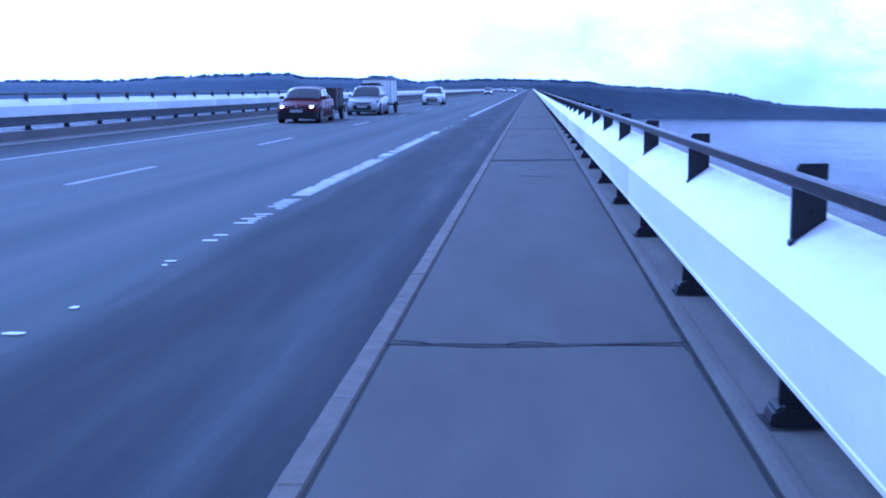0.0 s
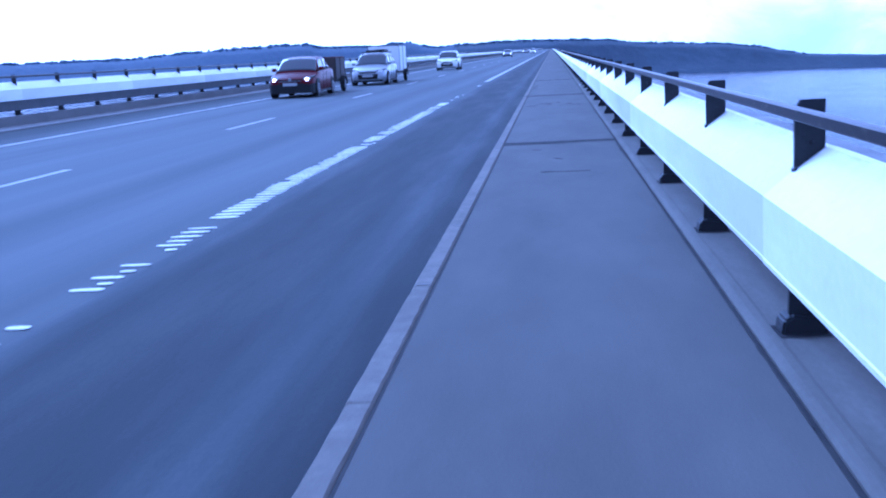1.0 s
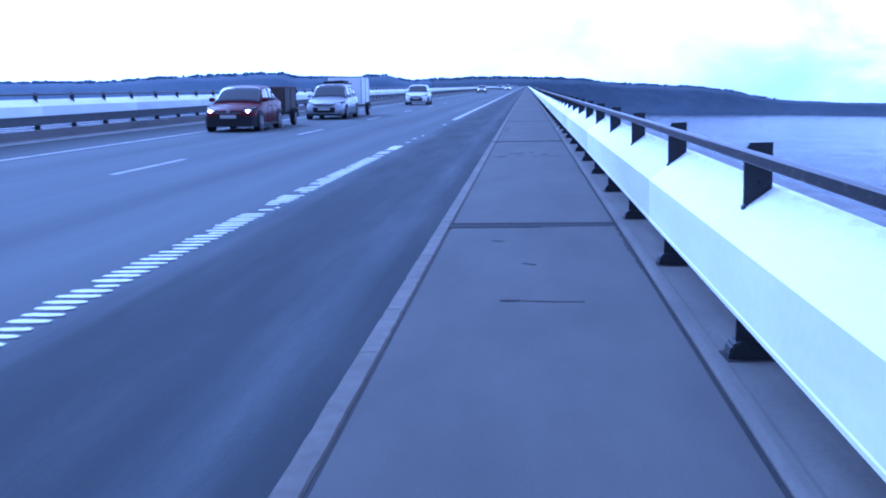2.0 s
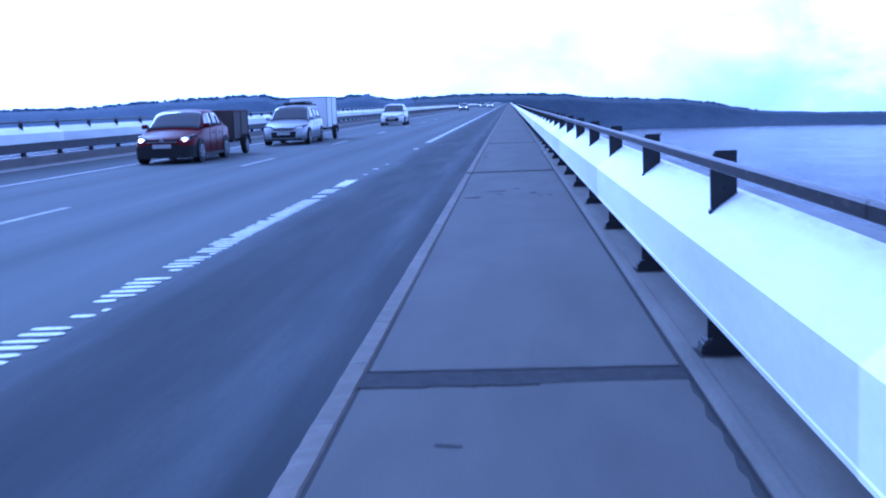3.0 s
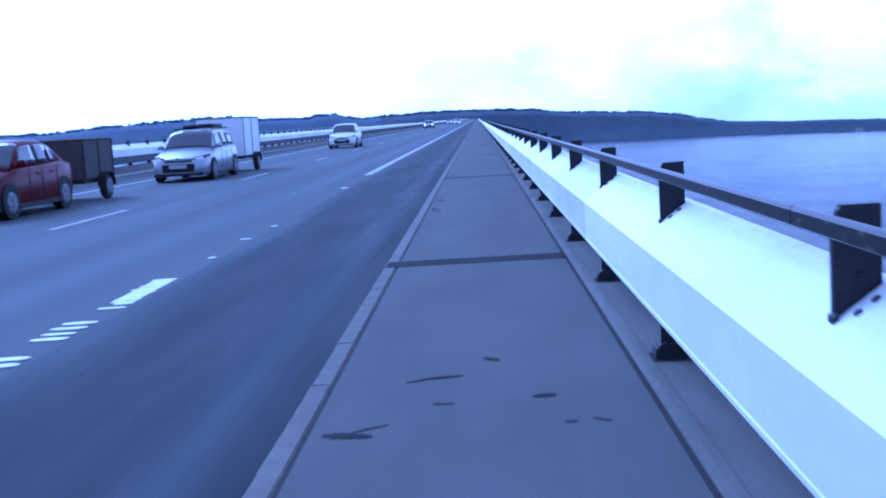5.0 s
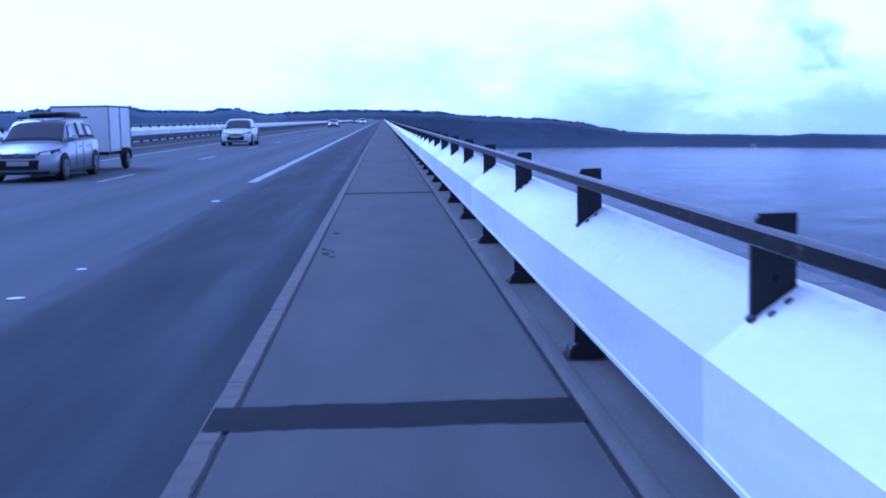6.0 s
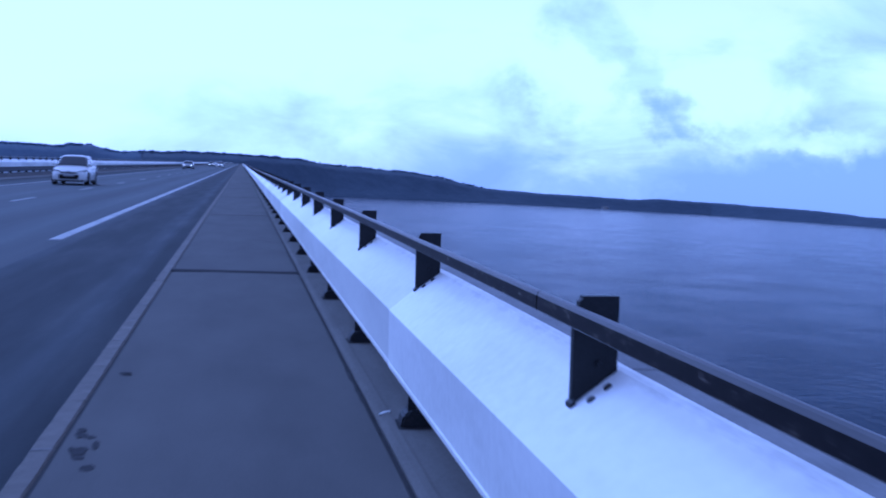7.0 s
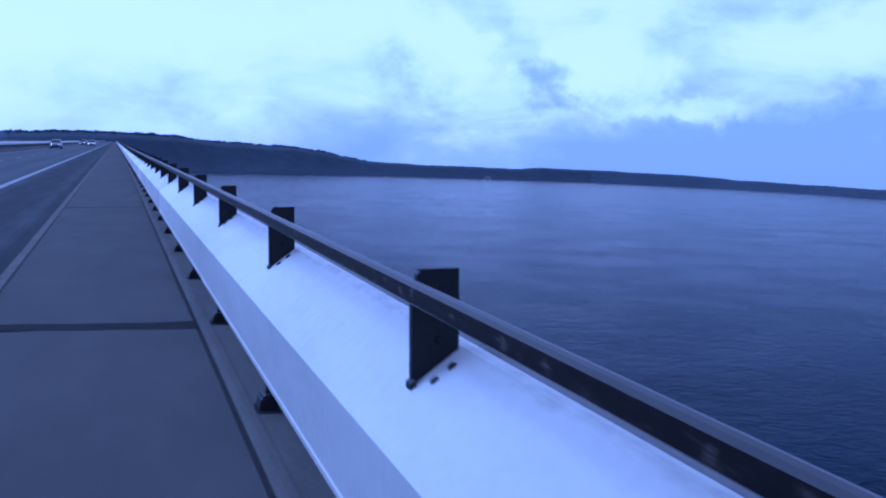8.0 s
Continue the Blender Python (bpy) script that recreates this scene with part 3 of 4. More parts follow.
def shore_house(az, s, turn, w, d, h):
    """A small pale farmhouse on the far shore."""
    r0, z = land(az, s)
    r = r0 + s
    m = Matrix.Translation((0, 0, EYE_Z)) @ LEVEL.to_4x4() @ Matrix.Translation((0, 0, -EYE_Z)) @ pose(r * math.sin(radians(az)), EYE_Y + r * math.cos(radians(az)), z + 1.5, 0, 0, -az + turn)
    root = thing("house", "small white house with a grey roof by the water", "house", m)
    bm = bmesh.new()
    box(bm, -w / 2, w / 2, -d / 2, d / 2, -3.0, h)
    part("wall", bm, M_HOUSE, root)
    bm = bmesh.new()
    bm_pts = [(-d / 2 - 0.4, h - 0.1), (0, h + d * 0.38), (d / 2 + 0.4, h - 0.1), (d / 2 + 0.4, h + 0.12), (0, h + d * 0.38 + 0.25), (-d / 2 - 0.4, h + 0.12)]
    prism_y(bm, bm_pts, -w / 2 - 0.4, w / 2 + 0.4)
    bmesh.ops.rotate(bm, verts=bm.verts, cent=(0, 0, 0), matrix=Matrix.Rotation(radians(90), 3, "Z"))
    part("roof", bm, M_FLANGE, root)
    for i in range(4):
        bm = bmesh.new()
        x = -w / 2 + w * (i + 0.5) / 4
        box(bm, x - 0.7, x + 0.7, -d / 2 - 0.04, -d / 2 + 0.1, h * 0.4, h * 0.75)
        part("window", bm, M_GLASS, root)


M_HOUSE = textured("whitewashed wall", [(0.3, (0.36, 0.36, 0.35)), (0.7, (0.50, 0.50, 0.49))], 1.5, 0.2, rough=0.8, bump=0.1)
shore_house(19.5, 2.0, 12, 15.0, 7.0, 4.2)

woods("crest_trees", "taller trees standing along the crest of the hills", -5, 13, 2500, 4.6, 7, M_WOOD, tall=0.5, low=0.42, slim=0.42, crest=True)
woods("crest_trees", "taller trees along the crest of the distant hills, haze in their colour", -34, -5, 4000, 4.6, 8, M_HAZEWOOD, tall=0.5, low=0.42, slim=0.42, crest=True)

# ---- road markings ----
def thin_slab(bm, lo, hi, depth=0.006):
    """Closes two rows of vertices into a thin solid strip."""
    lo2 = [bm.verts.new(v.co - Vector((0, 0, depth))) for v in lo]
    hi2 = [bm.verts.new(v.co - Vector((0, 0, depth))) for v in hi]
    m = len(lo)
    for i in range(m - 1):
        bm.faces.new((lo[i], lo[i + 1], hi[i + 1], hi[i]))
        bm.faces.new((hi2[i], hi2[i + 1], lo2[i + 1], lo2[i]))
        bm.faces.new((lo[i + 1], lo[i], lo2[i], lo2[i + 1]))
        bm.faces.new((hi[i], hi[i + 1], hi2[i + 1], hi2[i]))
    bm.faces.new((lo[0], hi[0], hi2[0], lo2[0]))
    bm.faces.new((hi[-1], lo[-1], lo2[-1], hi2[-1]))


rng = random.Random(4)
RIBS = thing("edge_line_ribs", "worn white ribs of the shoulder edge line", "road marking", kind="structure")


def stripe(bm, x0, x1, y0, y1, z, t=0.004):
    box(bm, x0, x1, y0, y1, z - 0.01, z + t)


LINE_Z = ROAD_Z + 0.006
# where each worn rib lies and where its left end has broken off
ribs = [(-4.1, -2.4), (-3.5, -2.36), (-1.9, -2.3), (0.4, -2.34), (1.82, -2.37), (2.55, -2.30), (4.23, -2.28), (4.42, -2.30), (5.60, -2.38), (5.97, -2.37), (6.90, -2.41), (7.08, -2.31), (7.27, -2.43),
        (7.48, -2.35), (7.69, -2.43), (8.26, -2.33), (8.46, -2.47), (8.65, -2.45), (8.85, -2.47), (9.07, -2.47), (9.27, -2.49)]
# (first rib, count, left end, right end): unbroken runs 0.195 m apart with worn-out gaps between them
RUNS = [(9.85, 36, -2.50, -2.175), (16.85, 1, -2.48, -2.19), (17.25, 1, -2.50, -2.20), (17.46, 1, -2.28, -2.18), (17.83, 1, -2.46, -2.26), (18.05, 5, -2.50, -2.18),
        (19.30, 1, -2.34, -2.20), (19.52, 4, -2.50, -2.18), (20.33, 1, -2.30, -2.19), (20.52, 30, -2.50, -2.18), (26.64, 2, -2.46, -2.20), (27.47, 4, -2.50, -2.19), (28.72, 9, -2.48, -2.20)]


def rib(x0, x1, y0, y1, z):
    """A worn rib of paint with rounded, uneven ends."""
    bm = bmesh.new()
    n = 6
    lo, hi = [], []
    for i in range(n + 1):
        u = i / n
        narrow = 1.0 - 0.55 * abs(2 * u - 1) ** 5
        mid, e = (y0 + y1) / 2, (y1 - y0) / 2 * narrow
        lo.append(bm.verts.new((x0 + (x1 - x0) * u, mid - e * rng.uniform(0.8, 1.05), z + 0.004)))
        hi.append(bm.verts.new((x0 + (x1 - x0) * u, mid + e * rng.uniform(0.8, 1.05), z + 0.004)))
    thin_slab(bm, lo, hi)
    part("rib", bm, M_PAINT, RIBS)


for y, left in ribs:
    rib(left + rng.uniform(0, 0.05), -2.175 - rng.uniform(0, 0.03), y, y + rng.uniform(0.06, 0.085), LINE_Z)
for y0, count, left, right in RUNS:
    for i in range(count):
        y = y0 + 0.195 * i + rng.uniform(-0.008, 0.008)
        rib(left + (rng.uniform(0, 0.05) if rng.random() < 0.85 else rng.uniform(0.08, 0.14)), right - rng.uniform(0, 0.03), y, y + rng.uniform(0.085, 0.12), LINE_Z)
for y, left, right, w in ((31.88, -2.33, -2.24, 0.13), (33.75, -2.38, -2.24, 0.10), (35.40, -2.29, -2.20, 0.10), (43.85, -2.36, -2.22, 0.22)):
    rib(left, right, y, y + w, LINE_Z)
bm = bmesh.new()
stripe(bm, -2.44, -2.23, 29.05, 30.35, LINE_Z - 0.002)
part("solid_stretch", bm, M_PAINT, RIBS)
LINE = thing("edge_line", "solid greyed white shoulder edge line", "road marking", kind="structure")
y = 49.5
while y < END:
    L = rng.uniform(18, 60)
    bm = bmesh.new()
    stripe(bm, -2.44, -2.23, y, min(y + L, END), LINE_Z)
    part("stretch", bm, M_LINE, LINE)
    y += L + rng.choice([0.0, 0.3, 1.2])
DASHES = thing("lane_dashes", "dashed white line between the two lanes", "road marking", kind="structure")
bm = bmesh.new()
stripe(bm, -6.21, -6.07, 0.0, 3.7, 0.0)
dash = to_mesh("dash", bm, M_FADED)
for y0 in [-17.5, -3.4, 11.2, 22.4, 36.9, 50.8] + [64.9 + 14.1 * i for i in range(int((END - 80) / 14.1))]:
    shared("dash", dash, DASHES, pose(0, y0, ROAD_Z + 0.045))
bm = bmesh.new()
stripe(bm, -9.94, -9.74, START, END, ROAD_Z + 0.092)
structure("edge_line_far", bm, M_FADED, "white line along the far edge of the road", "road marking")


# ---- walkway slabs ----
walkway = thing("walkway", "grey asphalt walkway in long slabs", "walkway", kind="structure")
for i in range(len(JOINTS) - 1):
    y0, y1 = JOINTS[i], JOINTS[i + 1]
    bm = bmesh.new()
    prism_y(bm, [(WALK_L + 0.014, -0.05), (WALK_L + 0.014, -0.006), (WALK_L + 0.019, 0.0), (WALK_R - 0.012, 0.0), (WALK_R - 0.006, -0.006), (WALK_R - 0.006, -0.05)], y0 + (0.014 if y0 < 40 else 0.07), y1 - (0.014 if y1 < 40 else 0.07))
    part("slab", bm, M_WALKWAY, walkway)


def blotch(name, pts_x, y, dy, label, seed, mat=M_PATCH, z=0.002, slope=0.0):
    """A thin ragged strip of patching or a crack that lies on the surface."""
    r = random.Random(seed)
    x0, x1 = pts_x
    steps = max(6, int((x1 - x0) / 0.05))
    bm = bmesh.new()
    lo, hi = [], []
    for i in range(steps + 1):
        x = x0 + (x1 - x0) * i / steps
        mid = y + slope * x + 0.02 * dy * math.sin(i * 0.5 + seed)
        e = dy * (0.47 + 0.05 * r.random())
        lo.append(bm.verts.new((x, mid - e, z)))
        hi.append(bm.verts.new((x, mid + e, z)))
    thin_slab(bm, lo, hi)
    ob = new(name, to_mesh(name, bm, mat))
    return tagged(ob, label, "patch", kind="structure")


blotch("joint_patch", (0.0, 1.5), 15.0, 0.27, "weathered grey asphalt patch across a walkway joint", 2, M_OLDPATCH)
blotch("joint_patch", (-0.10, 1.5), 29.68, 0.38, "broad dark asphalt patch across a walkway joint", 3, slope=-0.04)
blotch("joint_patch", (-0.02, 1.5), 43.53, 0.28, "broad dark asphalt patch across a walkway joint", 4, slope=-0.19)


def crack(name, pts, width, label, seed, z=0.0035, mat=M_SEAL):
    """A wavering dark line through the points given, thin at both ends."""
    r = random.Random(seed)
    line = [Vector((x, y, z)) for x, y in pts]
    lens = [0.0]
    for p0, p1 in zip(line, line[1:]):
        lens.append(lens[-1] + (p1 - p0).length)
    steps = max(8, int(lens[-1] / 0.018))
    bm = bmesh.new()
    lo, hi = [], []
    for i in range(steps + 1):
        d = lens[-1] * i / steps
        x = float(np.interp(d, lens, [p.x for p in line]))
        y = float(np.interp(d, lens, [p.y for p in line])) + 0.012 * noise.noise((d * 9.0, seed * 1.7, 0.0))
        e = width / 2 * (0.12 + max(0.0, math.sin(math.pi * i / steps)) ** 0.6) * r.uniform(0.55, 1.1) * (1 + 0.6 * noise.noise((d * 6.0, seed * 3.1, 5.0)))
        lo.append(bm.verts.new((x, y - e, z)))
        hi.append(bm.verts.new((x, y + e, z)))
    thin_slab(bm, lo, hi)
    return tagged(new(name, to_mesh(name, bm, mat)), label, "crack", kind="structure")


CRACKS = [([(0.54, 11.565), (0.67, 11.56)], 0.050), ([(0.66, 11.56), (0.85, 11.53), (1.04, 11.515)], 0.018), ([(0.67, 12.90), (0.77, 12.81)], 0.045), ([(0.41, 14.02), (0.52, 13.99)], 0.03),
          ([(0.07, 24.46), (0.18, 24.44), (0.29, 24.41)], 0.060), ([(0.19, 24.47), (0.26, 24.53), (0.345, 24.57)], 0.022), ([(0.37, 25.28), (0.50, 25.34), (0.65, 25.36)], 0.05), ([(0.52, 24.86), (0.62, 24.85)], 0.028),
          ([(0.75, 25.72), (0.84, 25.65)], 0.08), ([(0.97, 24.89), (1.08, 24.905)], 0.055), ([(1.08, 24.47), (1.14, 24.475)], 0.03), ([(1.20, 24.51), (1.275, 24.46)], 0.03)]
for j, (pts, w) in enumerate(CRACKS):
    crack("crack", pts, w, "short ragged dark crack in the walkway asphalt", 20 + j, mat=M_PATCH if w >= 0.045 else M_OLDPATCH)
spot = random.Random(12)
for j in range(17):
    x, y = (spot.uniform(0.04, 0.16), spot.uniform(34.98, 35.85)) if j < 13 else (spot.uniform(0.06, 0.15), spot.uniform(37.0, 37.3))
    crack("stain", [(x, y), (x + spot.uniform(0.03, 0.07), y - spot.uniform(0.0, 0.05))], spot.uniform(0.05, 0.13) if j < 13 else 0.04, "small dark ragged stain on the walkway asphalt", 80 + j, z=0.0012 + 0.0002 * j, mat=M_OLDPATCH)
crack("sealed_joint", [(0.0, 1.275), (0.25, 1.252), (0.58, 1.235), (0.88, 1.268), (1.2, 1.315), (1.50, 1.345)], 0.045, "wavering black sealed joint across the walkway", 40)
crack("sealed_joint", [(0.02, 1.35), (0.13, 1.335), (0.25, 1.262)], 0.014, "thin looping black sealant line on the walkway", 41)
crack("sealed_joint", [(0.60, 1.28), (0.66, 1.325), (0.76, 1.338), (0.89, 1.275)], 0.014, "thin looping black sealant line on the walkway", 42)
crack("sealed_joint", [(0.0, 14.85), (0.4, 14.86), (0.83, 14.84)], 0.035, "dark lip along a patched walkway joint", 43, 0.006)
crack("sealed_joint", [(0.0, 15.14), (0.8, 15.12), (1.49, 15.10)], 0.03, "dark lip along a patched walkway joint", 44, 0.006)
for j, yy in enumerate((-9.0, -2.0)):
    crack("sealed_joint", [(0.01, yy), (1.49, yy + 0.03)], 0.05, "wavering black sealed joint across the walkway", 45 + j)

crack("chipped_edge", [(1.53, 35.81), (1.565, 35.85), (1.60, 35.87)], 0.03, "pale chipped line across the concrete lip", 47, 0.028, M_PAINT)


def ragged_run(x, y0, y1, w, seed):
    """Sealant that has squeezed out along the walkway's outer groove."""
    r = random.Random(seed)
    bm = bmesh.new()
    steps = int((y1 - y0) / 0.03)
    lo, hi = [], []
    for i in range(steps + 1):
        y = y0 + (y1 - y0) * i / steps
        swell = max(0.0, math.sin(math.pi * i / steps)) ** 0.5
        lo.append(bm.verts.new((x - w * swell * (0.25 + 0.9 * max(0.0, 0.45 + noise.noise((y * 5.0, seed, 0)))) * r.uniform(0.75, 1.0) - 0.006, y, 0.002)))
        hi.append(bm.verts.new((x - 0.004, y, 0.002)))
    thin_slab(bm, lo, hi)
    tagged(new("sealant_run", to_mesh("sealant_run", bm, M_SEAL)), "ragged black sealant along the walkway's outer groove", "joint filler", kind="structure")


for k, (y0, y1, w) in enumerate([(0.2, 3.4, 0.022), (4.0, 5.2, 0.012), (12.4, 14.9, 0.035), (20.5, 23.5, 0.015), (35.5, 38.0, 0.02), (43.4, 47.0, 0.02)]):
    ragged_run(WALK_R, y0, y1, w, 60 + k)

# ---- kerb stones ----
kerb = thing("kerb", "pale granite kerb along the walkway", "kerb", kind="structure")


def kerb_stone(seed):
    """A hewn stone a metre long with worn, uneven upper edges."""
    r = random.Random(seed)
    bm = bmesh.new()
    rows = []
    for i in range(9):
        a_, b_ = r.uniform(-0.004, 0.004), r.uniform(-0.004, 0.003)
        worn = r.uniform(0.0, 0.008) if r.random() < 0.3 else 0.0
        rows.append([bm.verts.new((x_, 0.003 + 0.994 * i / 8, z_)) for x_, z_ in
                     [(KERB_L, -0.3), (KERB_L + a_ / 2, -0.014 - worn), (KERB_L + 0.012 + a_ + worn, r.uniform(-0.0015, 0.0)), (-0.016 + b_, r.uniform(-0.0015, 0.0)), (-0.006 + b_ / 2, -0.012), (-0.004, -0.3)]])
    for lo, hi in zip(rows, rows[1:]):
        for i in range(6):
            bm.faces.new((lo[i], lo[(i + 1) % 6], hi[(i + 1) % 6], hi[i]))
    bm.faces.new(rows[0][::-1])
    bm.faces.new(rows[-1])
    return to_mesh("kerb_stone", bm, M_KERB)


stones = [kerb_stone(70 + i) for i in range(6)]
y = -11.65
for i in range(260):
    shared("kerb_stone", rng.choice(stones), kerb, pose(rng.uniform(-0.0015, 0.0015), y, rng.uniform(-0.001, 0.002), 0, 0, rng.uniform(-0.08, 0.08)))
    y += 1.0
bm = bmesh.new()
prism_y(bm, [(KERB_L + 0.004, -0.06), (KERB_L + 0.004, -0.008), (KERB_L + 0.014, 0.0025), (-0.020, 0.0025), (-0.008, -0.006), (-0.008, -0.06)], -0.011, 0.011)
joint_mortar = to_mesh("mortar", bm, M_GROUT)
for i in range(70):
    if rng.random() < 0.45:
        shared("mortar", joint_mortar, kerb, pose(0, -11.65 + i, 0, 0, 0, rng.uniform(-3, 3)))
bm = bmesh.new()
while y < END:
    prism_y(bm, [(KERB_L, -0.3), (KERB_L, -0.012), (KERB_L + 0.012, 0.0), (-0.014, 0.0), (-0.004, -0.01), (-0.004, -0.3)], y + 0.004, y + 3.99)
    y += 4.0
ob = part("kerb_run", bm, M_KERB, kerb)
tagged(ob, kind="stuff")


# ---- barriers ----
def post_bmesh(low):
    """One barrier post: foot plate, tapered lower leg, blade above the panel that grips the handrail. Local x runs outwards from the panel face."""
    parts = {}
    # thick foot with rounded shoulders
    bm = bmesh.new()
    prism_y(bm, [(0.056, low + 0.016), (0.246, low + 0.016), (0.242, low + 0.066), (0.215, low + 0.092), (0.100, low + 0.104), (0.068, low + 0.084), (0.058, low + 0.050)], -0.058, 0.080)
    bmesh.ops.bevel(bm, geom=bm.edges[:], offset=0.010, segments=2, affect="EDGES")
    parts["foot_plate"] = bm
    bm = bmesh.new()
    plate_y(bm, [(0.094, low + 0.05), (0.25, low + 0.05), (0.235, 0.30), (0.235, 0.80), (0.12, 0.70), (0.098, 0.52), (0.097, 0.26)], -0.012, 0.012)
    box(bm, 0.225, 0.238, -0.045, 0.045, low + 0.05, 0.76)
    parts["leg"] = bm
    bm = bmesh.new()
    plate_y(bm, [(0.116, 0.690), (0.238, 0.772), (0.238, 0.992), (0.137, 0.992), (0.137, 0.986), (0.129, 0.978), (0.128, 0.911), (0.116, 0.911)], -0.012, 0.012)
    plate_y(bm, [(0.108, 0.684), (0.122, 0.694), (0.122, 0.722), (0.108, 0.712)], -0.03, 0.014)
    # the bolt through the blade
    q = bmesh.ops.create_cone(bm, cap_ends=True, segments=6, radius1=0.010, radius2=0.008, depth=0.014)
    bmesh.ops.rotate(bm, verts=q["verts"], cent=(0, 0, 0), matrix=Matrix.Rotation(radians(90), 3, "X"))
    bmesh.ops.translate(bm, verts=q["verts"], vec=(0.185, -0.016, 0.815))
    parts["blade"] = bm
    return parts


PANEL = [(0.016, 0.313), (0.0, 0.315), (-0.005, 0.319), (-0.006, 0.338), (0.000, 0.341), (0.000, 0.346), (-0.004, 0.349), (-0.006, 0.603), (0.114, 0.7005), (0.245, 0.796), (0.262, 0.800), (0.290, 0.794),
         (0.290, 0.788), (0.258, 0.793), (0.243, 0.788), (0.118, 0.6935), (0.0, 0.600), (0.006, 0.356), (0.006, 0.328)]
RAILP = [(0.102, 0.916), (0.105, 0.912), (0.122, 0.912), (0.125, 0.916), (0.126, 0.954), (0.126, 0.961), (0.121, 0.968), (0.113, 0.969), (0.106, 0.965), (0.1025, 0.955)]


def barrier(name, label, flip, face, seed, near_posts, lift_=0.0, low=0.0):
    r = random.Random(seed)
    root = thing(name, label, "bridge barrier", pose(face, 0, lift_) @ (Matrix.Diagonal((-1, 1, 1, 1)) if flip else Matrix.Identity(4)))
    pieces = {k: to_mesh(k, b, M_POST) for k, b in post_bmesh(low).items()}
    # thin dark patch on the concrete round each foot
    bm = bmesh.new()
    box(bm, 0.040, 0.255, -0.088, 0.118, low + 0.016, low + 0.024, 0.003)
    pad = to_mesh("dark_foot_patch", bm, M_OLDPATCH)
    k0 = -7
    k1 = k0 + near_posts
    far = bmesh.new()
    for k in range(k0, int(END / S)):
        if k < k1:
            tilt = pose(0, k * S + r.uniform(-0.006, 0.006), 0, r.uniform(-0.4, 0.4), 0, r.uniform(-1.2, 1.2))
            leg = shared("post", pieces["leg"], root, tilt)
            shared("foot_plate", pieces["foot_plate"], leg, Matrix.Identity(4))
            shared("blade", pieces["blade"], leg, Matrix.Identity(4))
            if not flip:
                shared("dark_foot_patch", pad, leg, pose(0, r.uniform(-0.01, 0.01), 0, 0, 0, r.uniform(-4, 4)))
        else:
            box(far, 0.09, 0.235, k * S - 0.012, k * S + 0.012, low + 0.02, 0.70)
            box(far, 0.12, 0.24, k * S - 0.012, k * S + 0.012, 0.72, 0.99)
    tagged(part("posts_beyond", far, M_POST, root), kind="stuff")
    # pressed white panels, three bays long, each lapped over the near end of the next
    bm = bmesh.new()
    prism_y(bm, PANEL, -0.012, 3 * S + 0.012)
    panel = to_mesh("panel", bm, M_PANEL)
    bm = bmesh.new()
    q = bmesh.ops.create_cone(bm, cap_ends=True, segments=10, radius1=0.014, radius2=0.010, depth=0.006)
    bmesh.ops.rotate(bm, verts=q["verts"], cent=(0, 0, 0), matrix=Matrix.Rotation(radians(-37.5), 3, "Y"))
    bolt = to_mesh("bolt", bm, M_BOLT)
    run = bmesh.new()
    k = k0
    while k * S < END - 3 * S:
        if k < k1:
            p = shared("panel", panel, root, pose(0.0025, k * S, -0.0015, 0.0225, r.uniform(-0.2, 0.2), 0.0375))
            if not flip and 8 <= k < 40:
                for i in (1, 2, 3):
                    for bx, bz in ((0.152, 0.7300), (0.196, 0.7625)):
                        shared("bolt", bolt, p, pose(bx, i * S - 0.07, bz + 0.002))
        else:
            prism_y(run, PANEL, k * S + 0.003, (k + 3) * S - 0.003)
        k += 3
    tagged(part("panels_beyond", run, M_PANEL, root), kind="stuff")
    if flip:
        # an added grey strip stands for the shade under the far barrier's panels
        bm = bmesh.new()
        prism_y(bm, [(0.10, 0.050), (0.085, 0.062), (0.080, 0.14), (0.085, 0.30), (0.10, 0.318), (0.112, 0.318), (0.112, 0.050)], 0.004, 4 * S - 0.004)
        lower = to_mesh("gap_shade", bm, M_GAPSHADE)
        for k in range(k0, k1, 4):
            shared("gap_shade", lower, root, pose(0, k * S + 0.3, 0))
        # a narrow white strip behind the posts' feet
        bm = bmesh.new()
        prism_y(bm, [(0.236, -0.062), (0.256, -0.058), (0.262, -0.012), (0.256, -0.008), (0.250, -0.052)], 0.004, 4 * S - 0.004)
        strip = to_mesh("lower_strip", bm, M_PANEL)
        for k in range(k0, k1, 4):
            shared("lower_strip", strip, root, pose(0, k * S + 0.3, 0))
        run = bmesh.new()
        for k in range(k1, int(END / S) - 4, 4):
            prism_y(run, [(0.10, 0.050), (0.080, 0.07), (0.080, 0.28), (0.10, 0.318), (0.112, 0.318), (0.112, 0.050)], k * S + 0.304, (k + 4) * S + 0.296)
        tagged(part("gap_shade_beyond", run, M_GAPSHADE, root), kind="stuff")
    # weathered grey flange behind the panels' ridge
    bm = bmesh.new()
    prism_y(bm, [(0.252, 0.788), (0.292, 0.7955), (0.375, 0.793), (0.375, 0.760), (0.365, 0.760), (0.365, 0.785), (0.292, 0.7875), (0.256, 0.782)], 0.006, 2 * S - 0.006)
    flange = to_mesh("flange", bm, M_FLANGE)
    k = k0
    while k * S < END - 2 * S and k < k1:
        shared("flange", flange, root, pose(0, k * S, 0))
        k += 2
    # handrail in lengths of four bays
    bm = bmesh.new()
    prism_y(bm, RAILP, 0.004, 4 * S - 0.004)
